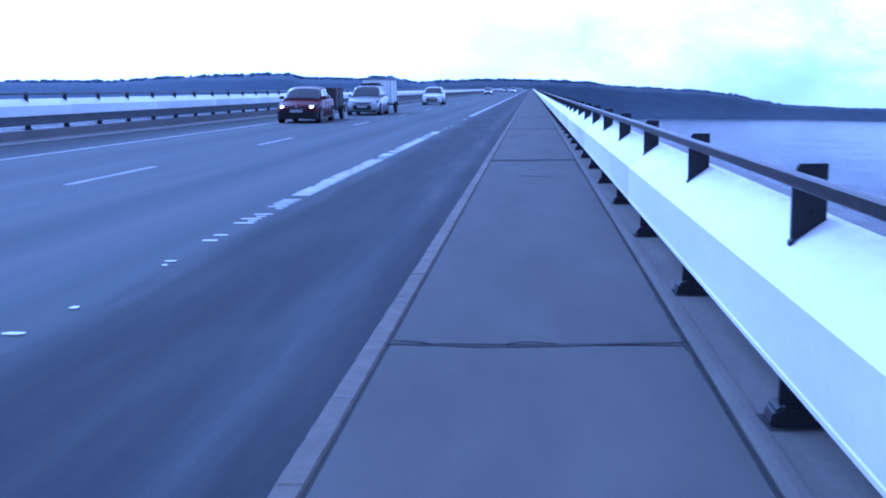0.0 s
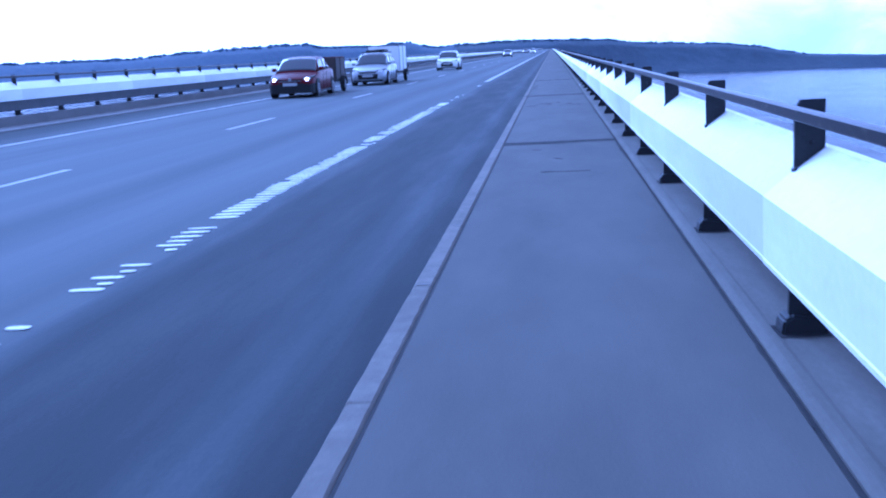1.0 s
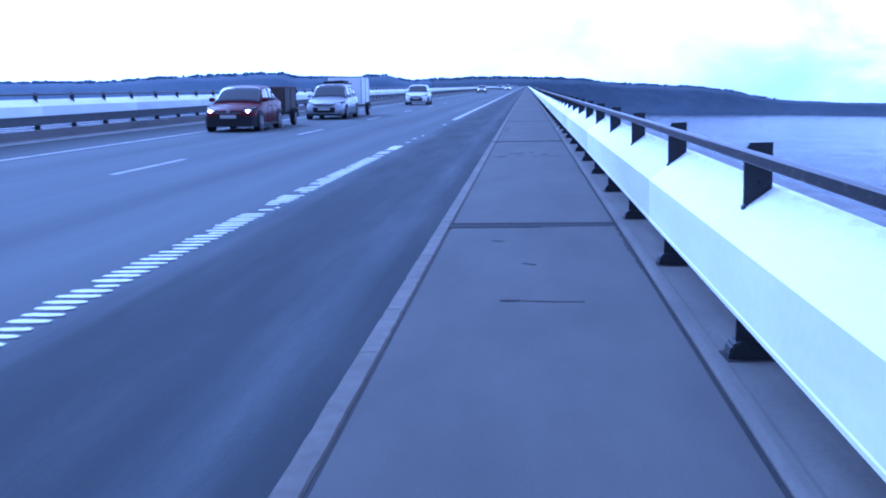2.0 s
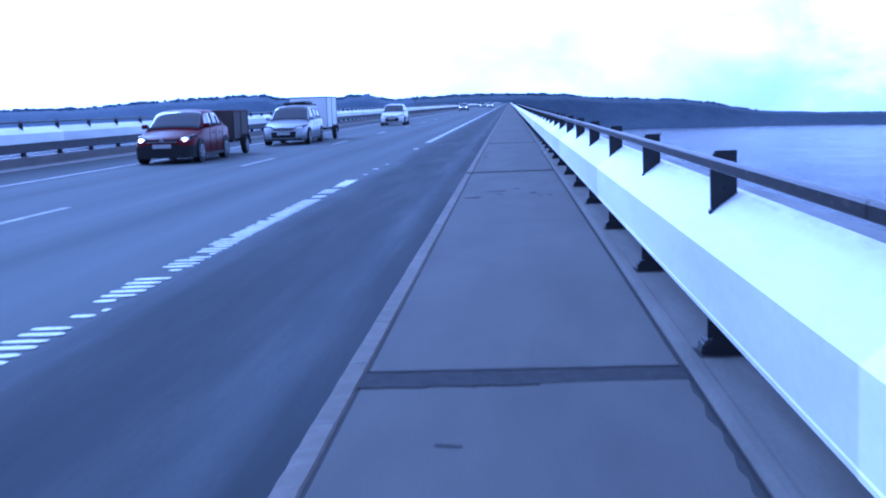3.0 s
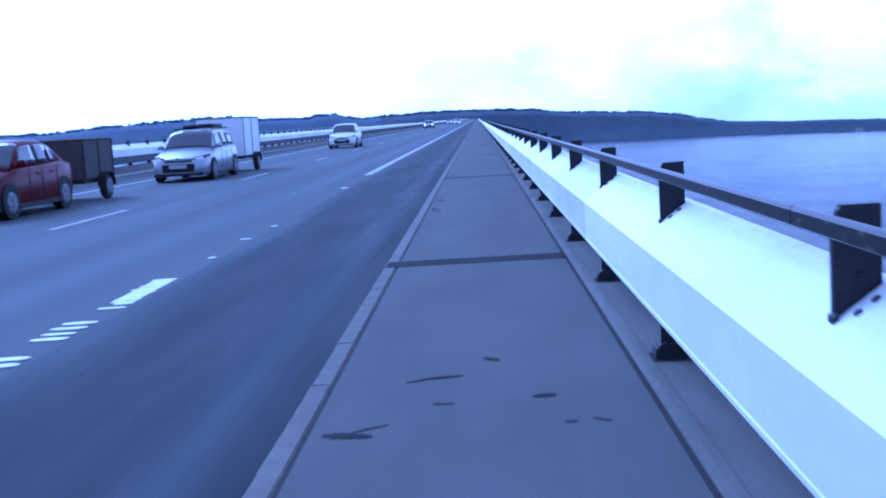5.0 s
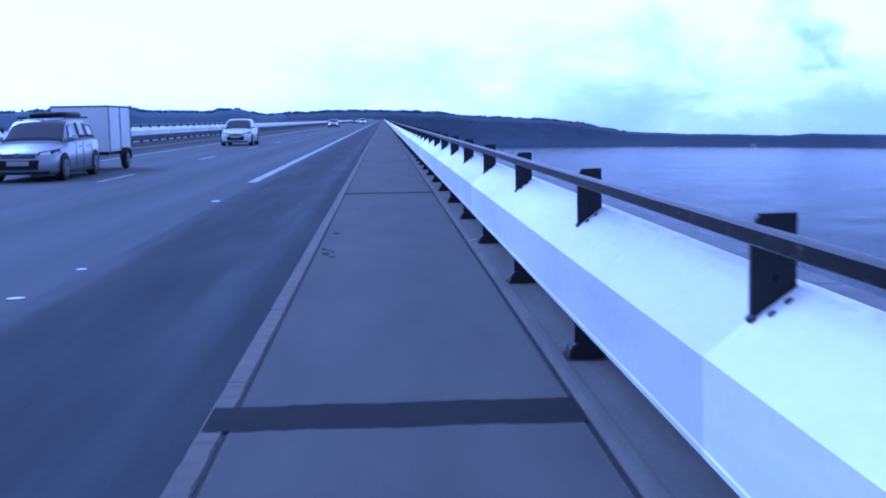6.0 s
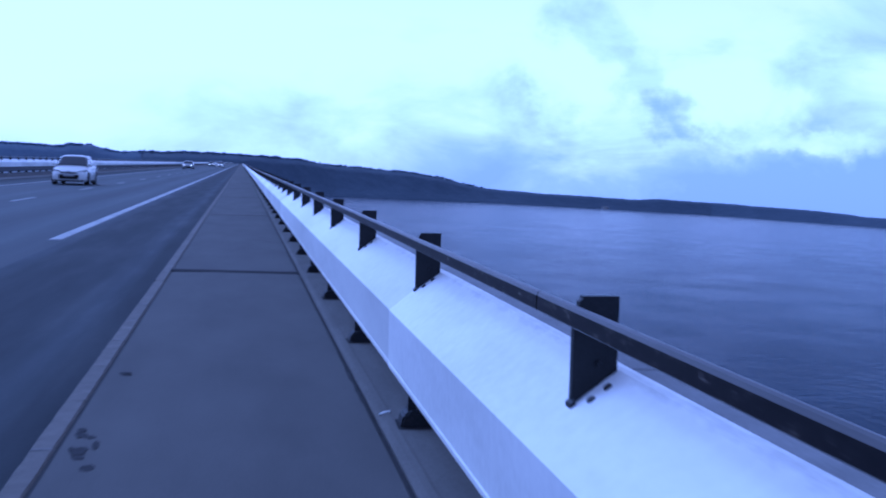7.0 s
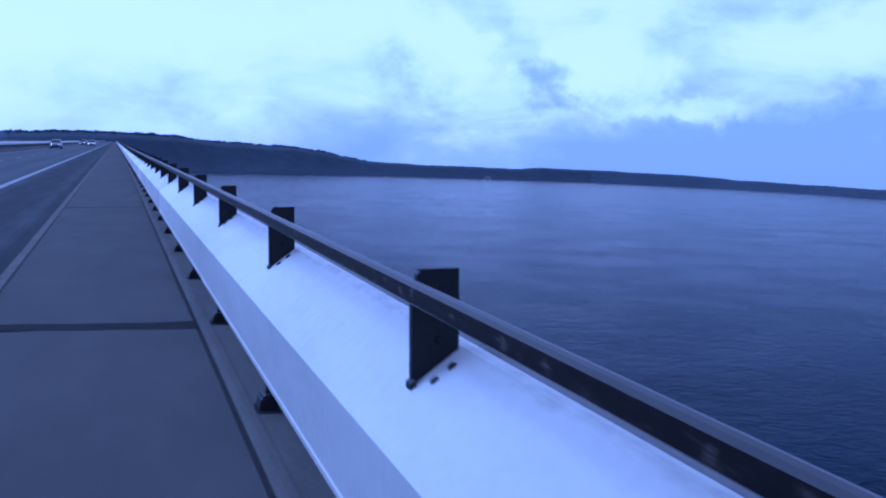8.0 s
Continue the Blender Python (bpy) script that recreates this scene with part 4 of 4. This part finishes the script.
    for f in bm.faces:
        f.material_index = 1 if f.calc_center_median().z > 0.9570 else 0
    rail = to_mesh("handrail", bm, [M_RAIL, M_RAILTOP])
    run = bmesh.new()
    k = k0
    while k * S < END - 4 * S:
        if k < k1:
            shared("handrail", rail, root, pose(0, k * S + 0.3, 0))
        else:
            prism_y(run, RAILP, k * S + 0.304, (k + 4) * S + 0.296)
        k += 4
    tagged(part("handrail_beyond", run, M_RAIL, root), kind="stuff")
    return root


barrier("barrier_near", "white pressed-steel bridge barrier with black posts and dark handrail", False, 1.55, 8, 150)
barrier("barrier_far", "white steel bridge barrier along the far edge, black posts", True, LEFT_FACE, 9, 150, 0.36, -0.14)


# ---- vehicles ----
def loft(bm, stations, closed_ends=True):
    """Skin over cross-sections; each is a list of points of the same count, from the left sill over the top to the right sill."""
    rows = [[bm.verts.new(p) for p in st] for st in stations]
    for a_, b_ in zip(rows, rows[1:]):
        for i in range(len(a_) - 1):
            bm.faces.new((a_[i], a_[i + 1], b_[i + 1], b_[i]))
        bm.faces.new((a_[-1], a_[0], b_[0], b_[-1]))
    if closed_ends:
        bm.faces.new(rows[0][::-1])
        bm.faces.new(rows[-1])
    return rows


def interp(rows, u):
    xs = [r[0] for r in rows]
    return [float(np.interp(u, xs, [r[i] for r in rows])) for i in range(1, len(rows[0]))]


def wheel(parent, x, y, radius, width, side):
    bm = bmesh.new()
    q = bmesh.ops.create_cone(bm, cap_ends=True, segments=28, radius1=radius, radius2=radius, depth=width)
    bmesh.ops.bevel(bm, geom=[e for e in bm.edges if abs(e.verts[0].co.z - e.verts[1].co.z) < 1e-6], offset=0.03, segments=2, affect="EDGES")
    tyre = part("wheel", bm, M_TYRE, parent, at=pose(x, y, radius, 0, 90, 0))
    bm = bmesh.new()
    bmesh.ops.create_cone(bm, cap_ends=True, segments=24, radius1=radius * 0.66, radius2=radius * 0.60, depth=0.02)
    for i in range(5):
        ang = i * 2 * math.pi / 5
        q = bmesh.ops.create_cube(bm, size=1.0)
        bmesh.ops.scale(bm, verts=q["verts"], vec=(radius * 0.55, 0.05, 0.02))
        bmesh.ops.translate(bm, verts=q["verts"], vec=(radius * 0.30, 0, 0.014))
        bmesh.ops.rotate(bm, verts=q["verts"], cent=(0, 0, 0), matrix=Matrix.Rotation(ang, 3, "Z"))
    part("rim", bm, M_RIM, tyre, at=pose(0, 0, side * (width / 2 + 0.004), 0 if side > 0 else 180, 0, 0))
    return tyre


def car(label, at, paint, length=4.4, width=1.77, height=1.48, estate=False, lit=False, roof_rails=False, sedan=False, dark_bumper=False, plate_z=0.44):
    """An oncoming car: its nose at y = 0, its tail at y = length; x to the right."""
    root = thing("car", label, "car", at)
    W2 = width / 2
    L = length
    # y share of the length, half width, sill height, shoulder height
    rows = [(0.0, 0.70, 0.25, 0.57), (0.012, 0.82, 0.20, 0.63), (0.05, 0.91, 0.17, 0.72), (0.10, 0.955, 0.17, 0.785), (0.20, 0.99, 0.18, 0.87), (0.27, 1.0, 0.18, 0.93),
            (0.45, 1.0, 0.18, 0.96), (0.70, 1.0, 0.18, 0.99), (0.88, 0.97, 0.20, 1.00), (0.96, 0.90, 0.24, 0.97), (1.0, 0.80, 0.30, 0.86)]
    st = []
    for u in [0.0, 0.012, 0.03, 0.05, 0.08, 0.11, 0.15, 0.2, 0.27, 0.36, 0.45, 0.58, 0.70, 0.80, 0.88, 0.93, 0.96, 0.985, 1.0]:
        hw, zs, zt = interp(rows, u)
        hw *= W2
        sect = [(-hw * 0.92, zs), (-hw * 0.985, zs + 0.10), (-hw, (zs + zt) / 2), (-hw * 0.975, zt - 0.07), (-hw * 0.90, zt - 0.015), (-hw * 0.55, zt + 0.02), (0, zt + 0.035)]
        sect = sect + [(-x, z) for x, z in sect[-2::-1]]
        st.append([(x, u * L, z) for x, z in sect])
    bm = bmesh.new()
    loft(bm, st)
    body = part("body", bm, paint, root, smooth=True)
    # cabin: base and roof outline along the car
    tail = 0.985 if estate else 0.955
    A, B, C = 0.235, 0.44, (0.90 if estate else 0.78)
    if sedan:
        C, tail = 0.70, 0.86
    cab = [(A, 0.90, 0.93, 0.86), (B - 0.06, 0.90, height - 0.10, 0.74), (B, 0.90, height - 0.025, 0.71), (0.55, 0.90, height, 0.72), (0.68, 0.90, height - 0.01, 0.72), (C, 0.88, height - (0.05 if estate else 0.09), 0.68), (tail, 0.84, 0.98, 0.76)]
    st = []
    for u in [A, 0.30, B - 0.06, B, 0.48, 0.55, 0.62, 0.68, (0.68 + C) / 2, C, (C + tail) / 2, tail]:
        wb, zt, wt_ = interp(cab, u)
        zb = 0.90
        zt = max(zt, zb + 0.02)
        sect = [(-W2 * wb, zb), (-W2 * wt_ * 1.02, zt - 0.05), (-W2 * wt_ * 0.90, zt - 0.01), (-W2 * wt_ * 0.5, zt + 0.012), (0, zt + 0.018)]
        sect = sect + [(-x, z) for x, z in sect[-2::-1]]
        st.append([(x, u * L, z) for x, z in sect])
    bm = bmesh.new()
    loft(bm, st)
    part("roof", bm, paint, body, smooth=True)

    def skin(u, k):
        """A point of the cabin's outside: u along the car, k round the section."""
        wb, zt, wt_ = interp(cab, u)
        zt = max(zt, 0.92)
        half_ = [(-W2 * wb, 0.90), (-W2 * wt_ * 1.02, zt - 0.05), (-W2 * wt_ * 0.90, zt - 0.01), (-W2 * wt_ * 0.5, zt + 0.012), (0, zt + 0.018)]
        full = half_ + [(-x, z) for x, z in half_[-2::-1]]
        i = min(int(k), 7)
        f = k - i
        return Vector((full[i][0] * (1 - f) + full[i + 1][0] * f, u * L, full[i][1] * (1 - f) + full[i + 1][1] * f))

    def pane(name, u0, u1, k0, k1, nu=5, nk=5, lean0=0.0, lean1=0.0):
        """A glass pane that follows the cabin's skin, set a little proud of it."""
        bm = bmesh.new()
        grid, back_ = [], []
        for i in range(nu + 1):
            row, row2 = [], []
            for j in range(nk + 1):
                v = j / nk
                u = u0 + lean0 * v + (u1 + lean1 * v - u0 - lean0 * v) * i / nu
                k = k0 + (k1 - k0) * v
                p0 = skin(u, k)
                nrm = (skin(u + 0.004, k) - skin(u - 0.004, k)).cross(skin(u, min(k + 0.02, 8)) - skin(u, max(k - 0.02, 0)))
                nrm.normalize()
                if nrm.dot(p0 - Vector((0, (A + 0.25) * L, 0.9))) < 0:
                    nrm.negate()
                row.append(bm.verts.new(p0 + nrm * 0.014))
                row2.append(bm.verts.new(p0 - nrm * 0.006))
            grid.append(row)
            back_.append(row2)
        for i in range(nu):
            for j in range(nk):
                bm.faces.new((grid[i][j], grid[i + 1][j], grid[i + 1][j + 1], grid[i][j + 1]))
        rim_ = [(i, 0) for i in range(nu)] + [(nu, j) for j in range(nk)] + [(i, nk) for i in range(nu, 0, -1)] + [(0, j) for j in range(nk, 0, -1)]
        for (i, j), (i2, j2) in zip(rim_, rim_[1:] + rim_[:1]):
            bm.faces.new((grid[i][j], back_[i][j], back_[i2][j2], grid[i2][j2]))
        for i in range(nu):
            for j in range(nk):
                bm.faces.new((back_[i][j], back_[i][j + 1], back_[i + 1][j + 1], back_[i + 1][j]))
        return part(name, bm, M_GLASS, root, smooth=True)

    pane("windscreen", A + 0.012, B - 0.025, 1.12, 6.88, 8, 10)
    pane("rear_window", C + 0.02, tail - 0.03, 1.4, 6.6, 4, 8)
    for sgn in (-1, 1):
        def ks(v):
            return v if sgn < 0 else 8 - v
        pane("front_window", A + 0.095, 0.535, ks(0.22), ks(0.90), 6, 4, 0.05, 0.0)
        pane("rear_door_window", 0.552, 0.700, ks(0.22), ks(0.90), 4, 4)
        if not sedan:
            pane("quarter_window", 0.718, C + 0.01, ks(0.24), ks(0.86), 4, 4, 0.0, -0.03)
        # mirror, headlight, fog recess, door seams, handles
        bm = bmesh.new()
        box(bm, sgn * (W2 + 0.02) - 0.09, sgn * (W2 + 0.02) + 0.09, 0.295 * L, 0.325 * L, 0.96, 1.09, 0.03)
        part("wing_mirror", bm, paint, root, smooth=True)
        bm = bmesh.new()
        loft(bm, [[(sgn * W2 * 0.55, 0.018 * L, 0.60), (sgn * W2 * 0.56, 0.020 * L, 0.70), (sgn * W2 * 0.80, 0.034 * L, 0.73), (sgn * W2 * 0.82, 0.034 * L, 0.62)],
                  [(sgn * W2 * 0.60, 0.10 * L, 0.62), (sgn * W2 * 0.60, 0.10 * L, 0.76), (sgn * W2 * 0.935, 0.115 * L, 0.80), (sgn * W2 * 0.945, 0.115 * L, 0.69)]])
        bmesh.ops.scale(bm, verts=bm.verts, vec=(0.97, 1.0, 0.95), space=Matrix.Translation((-sgn * W2 * 0.74, -0.06 * L, -0.69)))
        lamp = part("headlight", bm, M_LENS, root, "lit headlight" if lit else "clear headlight")
        # dark housing that frames the lens
        bm = bmesh.new()
        loft(bm, [[(sgn * W2 * 0.50, 0.022 * L, 0.575), (sgn * W2 * 0.51, 0.024 * L, 0.715), (sgn * W2 * 0.83, 0.042 * L, 0.745), (sgn * W2 * 0.855, 0.042 * L, 0.60)],
                  [(sgn * W2 * 0.58, 0.11 * L, 0.60), (sgn * W2 * 0.58, 0.11 * L, 0.755), (sgn * W2 * 0.945, 0.125 * L, 0.795), (sgn * W2 * 0.955, 0.125 * L, 0.67)]])
        part("housing", bm, M_TRIM, lamp)
        if lit:
            bm = bmesh.new()
            bmesh.ops.create_uvsphere(bm, u_segments=12, v_segments=8, radius=0.055)
            part("bulb", bm, M_LIT, root, "glowing headlight bulb", smooth=True, at=pose(sgn * W2 * 0.70, 0.018 * L, 0.665))
        bm = bmesh.new()
        box(bm, sgn * W2 * 0.62 - 0.11, sgn * W2 * 0.62 + 0.11, 0.006 * L, 0.05 * L, 0.33, 0.42, 0.02)
        part("fog_light", bm, M_TRIM, root)
        for u in (0.40, 0.545, 0.72):
            bm = bmesh.new()
            box(bm, sgn * W2 * 1.0 - 0.004, sgn * W2 * 1.0 + 0.004, u * L - 0.006, u * L + 0.006, 0.30, 0.93)
            part("door_seam", bm, M_TRIM, root)
        for u in (0.50, 0.66):
            bm = bmesh.new()
            box(bm, sgn * W2 - 0.012, sgn * W2 + 0.018, u * L - 0.09, u * L + 0.09, 0.80, 0.83, 0.008)
            part("door_handle", bm, paint, root)
        bm = bmesh.new()
        box(bm, sgn * W2 * 0.985 - 0.015, sgn * W2 * 0.985 + 0.015, 0.27 * L, 0.74 * L, 0.17, 0.26, 0.01)
        part("sill", bm, M_TRIM, root)
        if roof_rails:
            bm = bmesh.new()
            box(bm, sgn * W2 * 0.66 - 0.02, sgn * W2 * 0.66 + 0.02, 0.44 * L, 0.90 * L, height + 0.0, height + 0.05, 0.012)
            part("roof_rail", bm, M_TRIM, root)
            bm = bmesh.new()
            box(bm, (0.004 if sgn > 0 else -0.46), (0.46 if sgn > 0 else -0.004), 0.52 * L, 0.88 * L, height + 0.035, height + (0.17 if sgn > 0 else 0.15), 0.05)
            part("roof_bag", bm, M_TRIM, root, "dark soft bag strapped to the roof", smooth=True)
        for u in (0.185, 0.80):
            # dark wheel arch behind each wheel
            bm = bmesh.new()
            q = bmesh.ops.create_cone(bm, cap_ends=True, segments=28, radius1=0.345, radius2=0.345, depth=0.10)
            part("wheel_arch", bm, M_TRIM, root, at=pose(sgn * (W2 - 0.045), u * L, 0.34, 0, 90, 0))
            wheel(root, sgn * (W2 - 0.10), u * L, 0.315, 0.215, sgn)
    # air intake, wider at its foot, and the bumper's unpainted lower half where the car has one
    bm = bmesh.new()
    loft(bm, [[(-W2 * 0.52, y_, 0.30), (-W2 * 0.56, y_, 0.53), (W2 * 0.56, y_, 0.53), (W2 * 0.52, y_, 0.30)] for y_ in (-0.004 * L, 0.03 * L)])
    part("lower_grille", bm, M_TRIM, root)
    if dark_bumper:
        bm = bmesh.new()
        loft(bm, [[(-W2 * w_, u * L, 0.17), (-W2 * (w_ + 0.01), u * L, 0.50), (W2 * (w_ + 0.01), u * L, 0.50), (W2 * w_, u * L, 0.17)] for u, w_ in ((-0.003, 0.68), (0.011, 0.825), (0.049, 0.915), (0.10, 0.958))])
        part("bumper", bm, M_TRIM, root, "unpainted dark bumper")
    bm = bmesh.new()
    box(bm, -W2 * 0.46, W2 * 0.46, -0.002 * L, 0.03 * L, 0.565, 0.645, 0.02)
    grille = part("grille", bm, M_TRIM, root)
    bm = bmesh.new()
    box(bm, -W2 * 0.48, W2 * 0.48, -0.010 * L, 0.0, 0.60, 0.615, 0.005)
    part("grille_bar", bm, M_RIM, grille, "chrome bar")
    # shut line of the bonnet over the bumper
    bm = bmesh.new()
    box(bm, -W2 * 0.56, W2 * 0.56, 0.010 * L, 0.020 * L, 0.668, 0.678)
    part("bonnet_seam", bm, M_TRIM, root)
    bm = bmesh.new()
    bmesh.ops.create_cone(bm, cap_ends=True, segments=16, radius1=0.06, radius2=0.055, depth=0.02)
    part("badge", bm, M_RIM, root, "plain round badge", at=pose(0, -0.012 * L, 0.655, 90, 0, 0))
    bm = bmesh.new()
    box(bm, -0.26, 0.26, -0.014 * L, -0.007 * L, plate_z, plate_z + 0.11, 0.006)
    part("number_plate", bm, M_PLATE, root, "plain white number plate")
    bm = bmesh.new()
    box(bm, -W2 * 0.80, W2 * 0.80, 0.0, 0.05 * L, 0.20, 0.27, 0.02)
    part("bumper_lip", bm, M_TRIM, root)
    for sgn in (-1, 1):
        bm = bmesh.new()
        box(bm, sgn * 0.28 - 0.26, sgn * 0.28 + 0.26, 0.255 * L, 0.258 * L, 0.95, 0.965, 0.003)
        part("wiper", bm, M_TRIM, root)
    return root


def trailer(label, at, mat, width, length, z0, z1, lid=False):
    """A one-axle box trailer; its front at y = 0, drawn by a bar reaching ahead to the car."""
    root = thing("trailer", label, "trailer", at)
    W2 = width / 2
    bm = bmesh.new()
    box(bm, -W2, W2, 0, length, z0, z1, 0.015)
    body = part("box", bm, mat, root)
    for y in (0.0, length * 0.5, length):
        for sgn in (-1, 1):
            bm = bmesh.new()
            box(bm, sgn * (W2 + 0.004) - 0.012, sgn * (W2 + 0.004) + 0.012, y - 0.03 if y else -0.004, y + 0.03 if y < length else y + 0.004, z0, z1)
            part("corner_trim", bm, M_FLANGE if lid else M_TRIM, body)
    bm = bmesh.new()
    box(bm, -W2 - 0.012, W2 + 0.012, -0.012, length + 0.012, z1 + 0.002, z1 + 0.05, 0.015)
    part("lid" if lid else "cover", bm, M_FLANGE if lid else M_COVER, root)
    bm = bmesh.new()
    box(bm, -W2 + 0.05, W2 - 0.05, 0.02, length, z0 - 0.09, z0 - 0.002)
    part("chassis", bm, M_TRIM, root)
    bm = bmesh.new()
    box(bm, -0.04, 0.04, -1.15, 0.3, z0 - 0.09, z0 - 0.012)
    part("drawbar", bm, M_GALV, root)
    for sgn in (-1, 1):
        wheel(root, sgn * (W2 + 0.07), length * 0.58, 0.29, 0.16, sgn)
        bm = bmesh.new()
        prof = [(math.cos(t_) * 0.36, math.sin(t_) * 0.34) for t_ in np.linspace(0, math.pi, 9)]
        prof = prof + [(c * 0.94, s_ * 0.94) for c, s_ in prof[::-1]]
        prism_y(bm, prof, -0.10, 0.10)
        part("mudguard", bm, M_TRIM, root, at=pose(sgn * (W2 + 0.09), length * 0.58, 0.31, 0, 0, 90))
    return root


P_RED = car_paint("dark red car paint", (0.070, 0.006, 0.010), spec=0.07, coat=0.0)
P_SILVER = car_paint("silver car paint", (0.33, 0.34, 0.36), 0.5)
P_WHITE = car_paint("white car paint", (0.72, 0.72, 0.70))
P_GREY = car_paint("grey car paint", (0.30, 0.31, 0.33), 0.4)
M_TRAILER = textured("white fibreglass panel", [(0.3, (0.62, 0.62, 0.60)), (0.7, (0.76, 0.76, 0.74))], 0.8, 0.05, rough=0.4, bump=0.05)
M_COVER = textured("reddish tarpaulin", [(0.3, (0.075, 0.035, 0.030)), (0.7, (0.120, 0.060, 0.050))], 0.3, 0.02, rough=0.8, bump=0.2, spec=0.1)
M_DARKBOX = textured("dark brown trailer board", [(0.3, (0.028, 0.022, 0.020)), (0.7, (0.060, 0.046, 0.040))], 0.4, 0.02, rough=0.7, bump=0.2)

TILT = 0.66   # crossfall of the carriageway, degrees


def on_road(x, y, turn=0.0):
    return pose(x, y, ROAD_Z + 0.09 * (-2.24 - x) / 7.71, 0, TILT, turn)


car("dark red hatchback with lit headlights, towing a trailer", on_road(-8.82, 38.8), P_RED, 4.2, 1.76, 1.47, lit=True, dark_bumper=True)
trailer("small dark brown box trailer behind the red car", on_road(-8.82, 43.9), M_DARKBOX, 1.35, 1.9, 0.50, 1.38)
car("silver estate car with black roof rails, towing a trailer", on_road(-8.1, 51.2), P_SILVER, 4.48, 1.77, 1.53, estate=True, roof_rails=True, plate_z=0.40)
trailer("tall white box trailer behind the silver estate", on_road(-8.15, 56.8), M_TRAILER, 1.65, 2.6, 0.55, 1.86, lid=True)
car("white hatchback driving on the bridge", on_road(-7.7, 86.0), P_WHITE, 4.2, 1.76, 1.50)
car("pale saloon far along the bridge", on_road(-8.2, 215.0), P_GREY, 4.6, 1.80, 1.46, sedan=True, lit=True)
car("white car far along the bridge", on_road(-4.6, 300.0), P_WHITE, 4.3, 1.78, 1.50, lit=True)
car("grey car very far along the bridge", on_road(-8.2, 360.0), P_GREY, 4.3, 1.78, 1.50, lit=True)
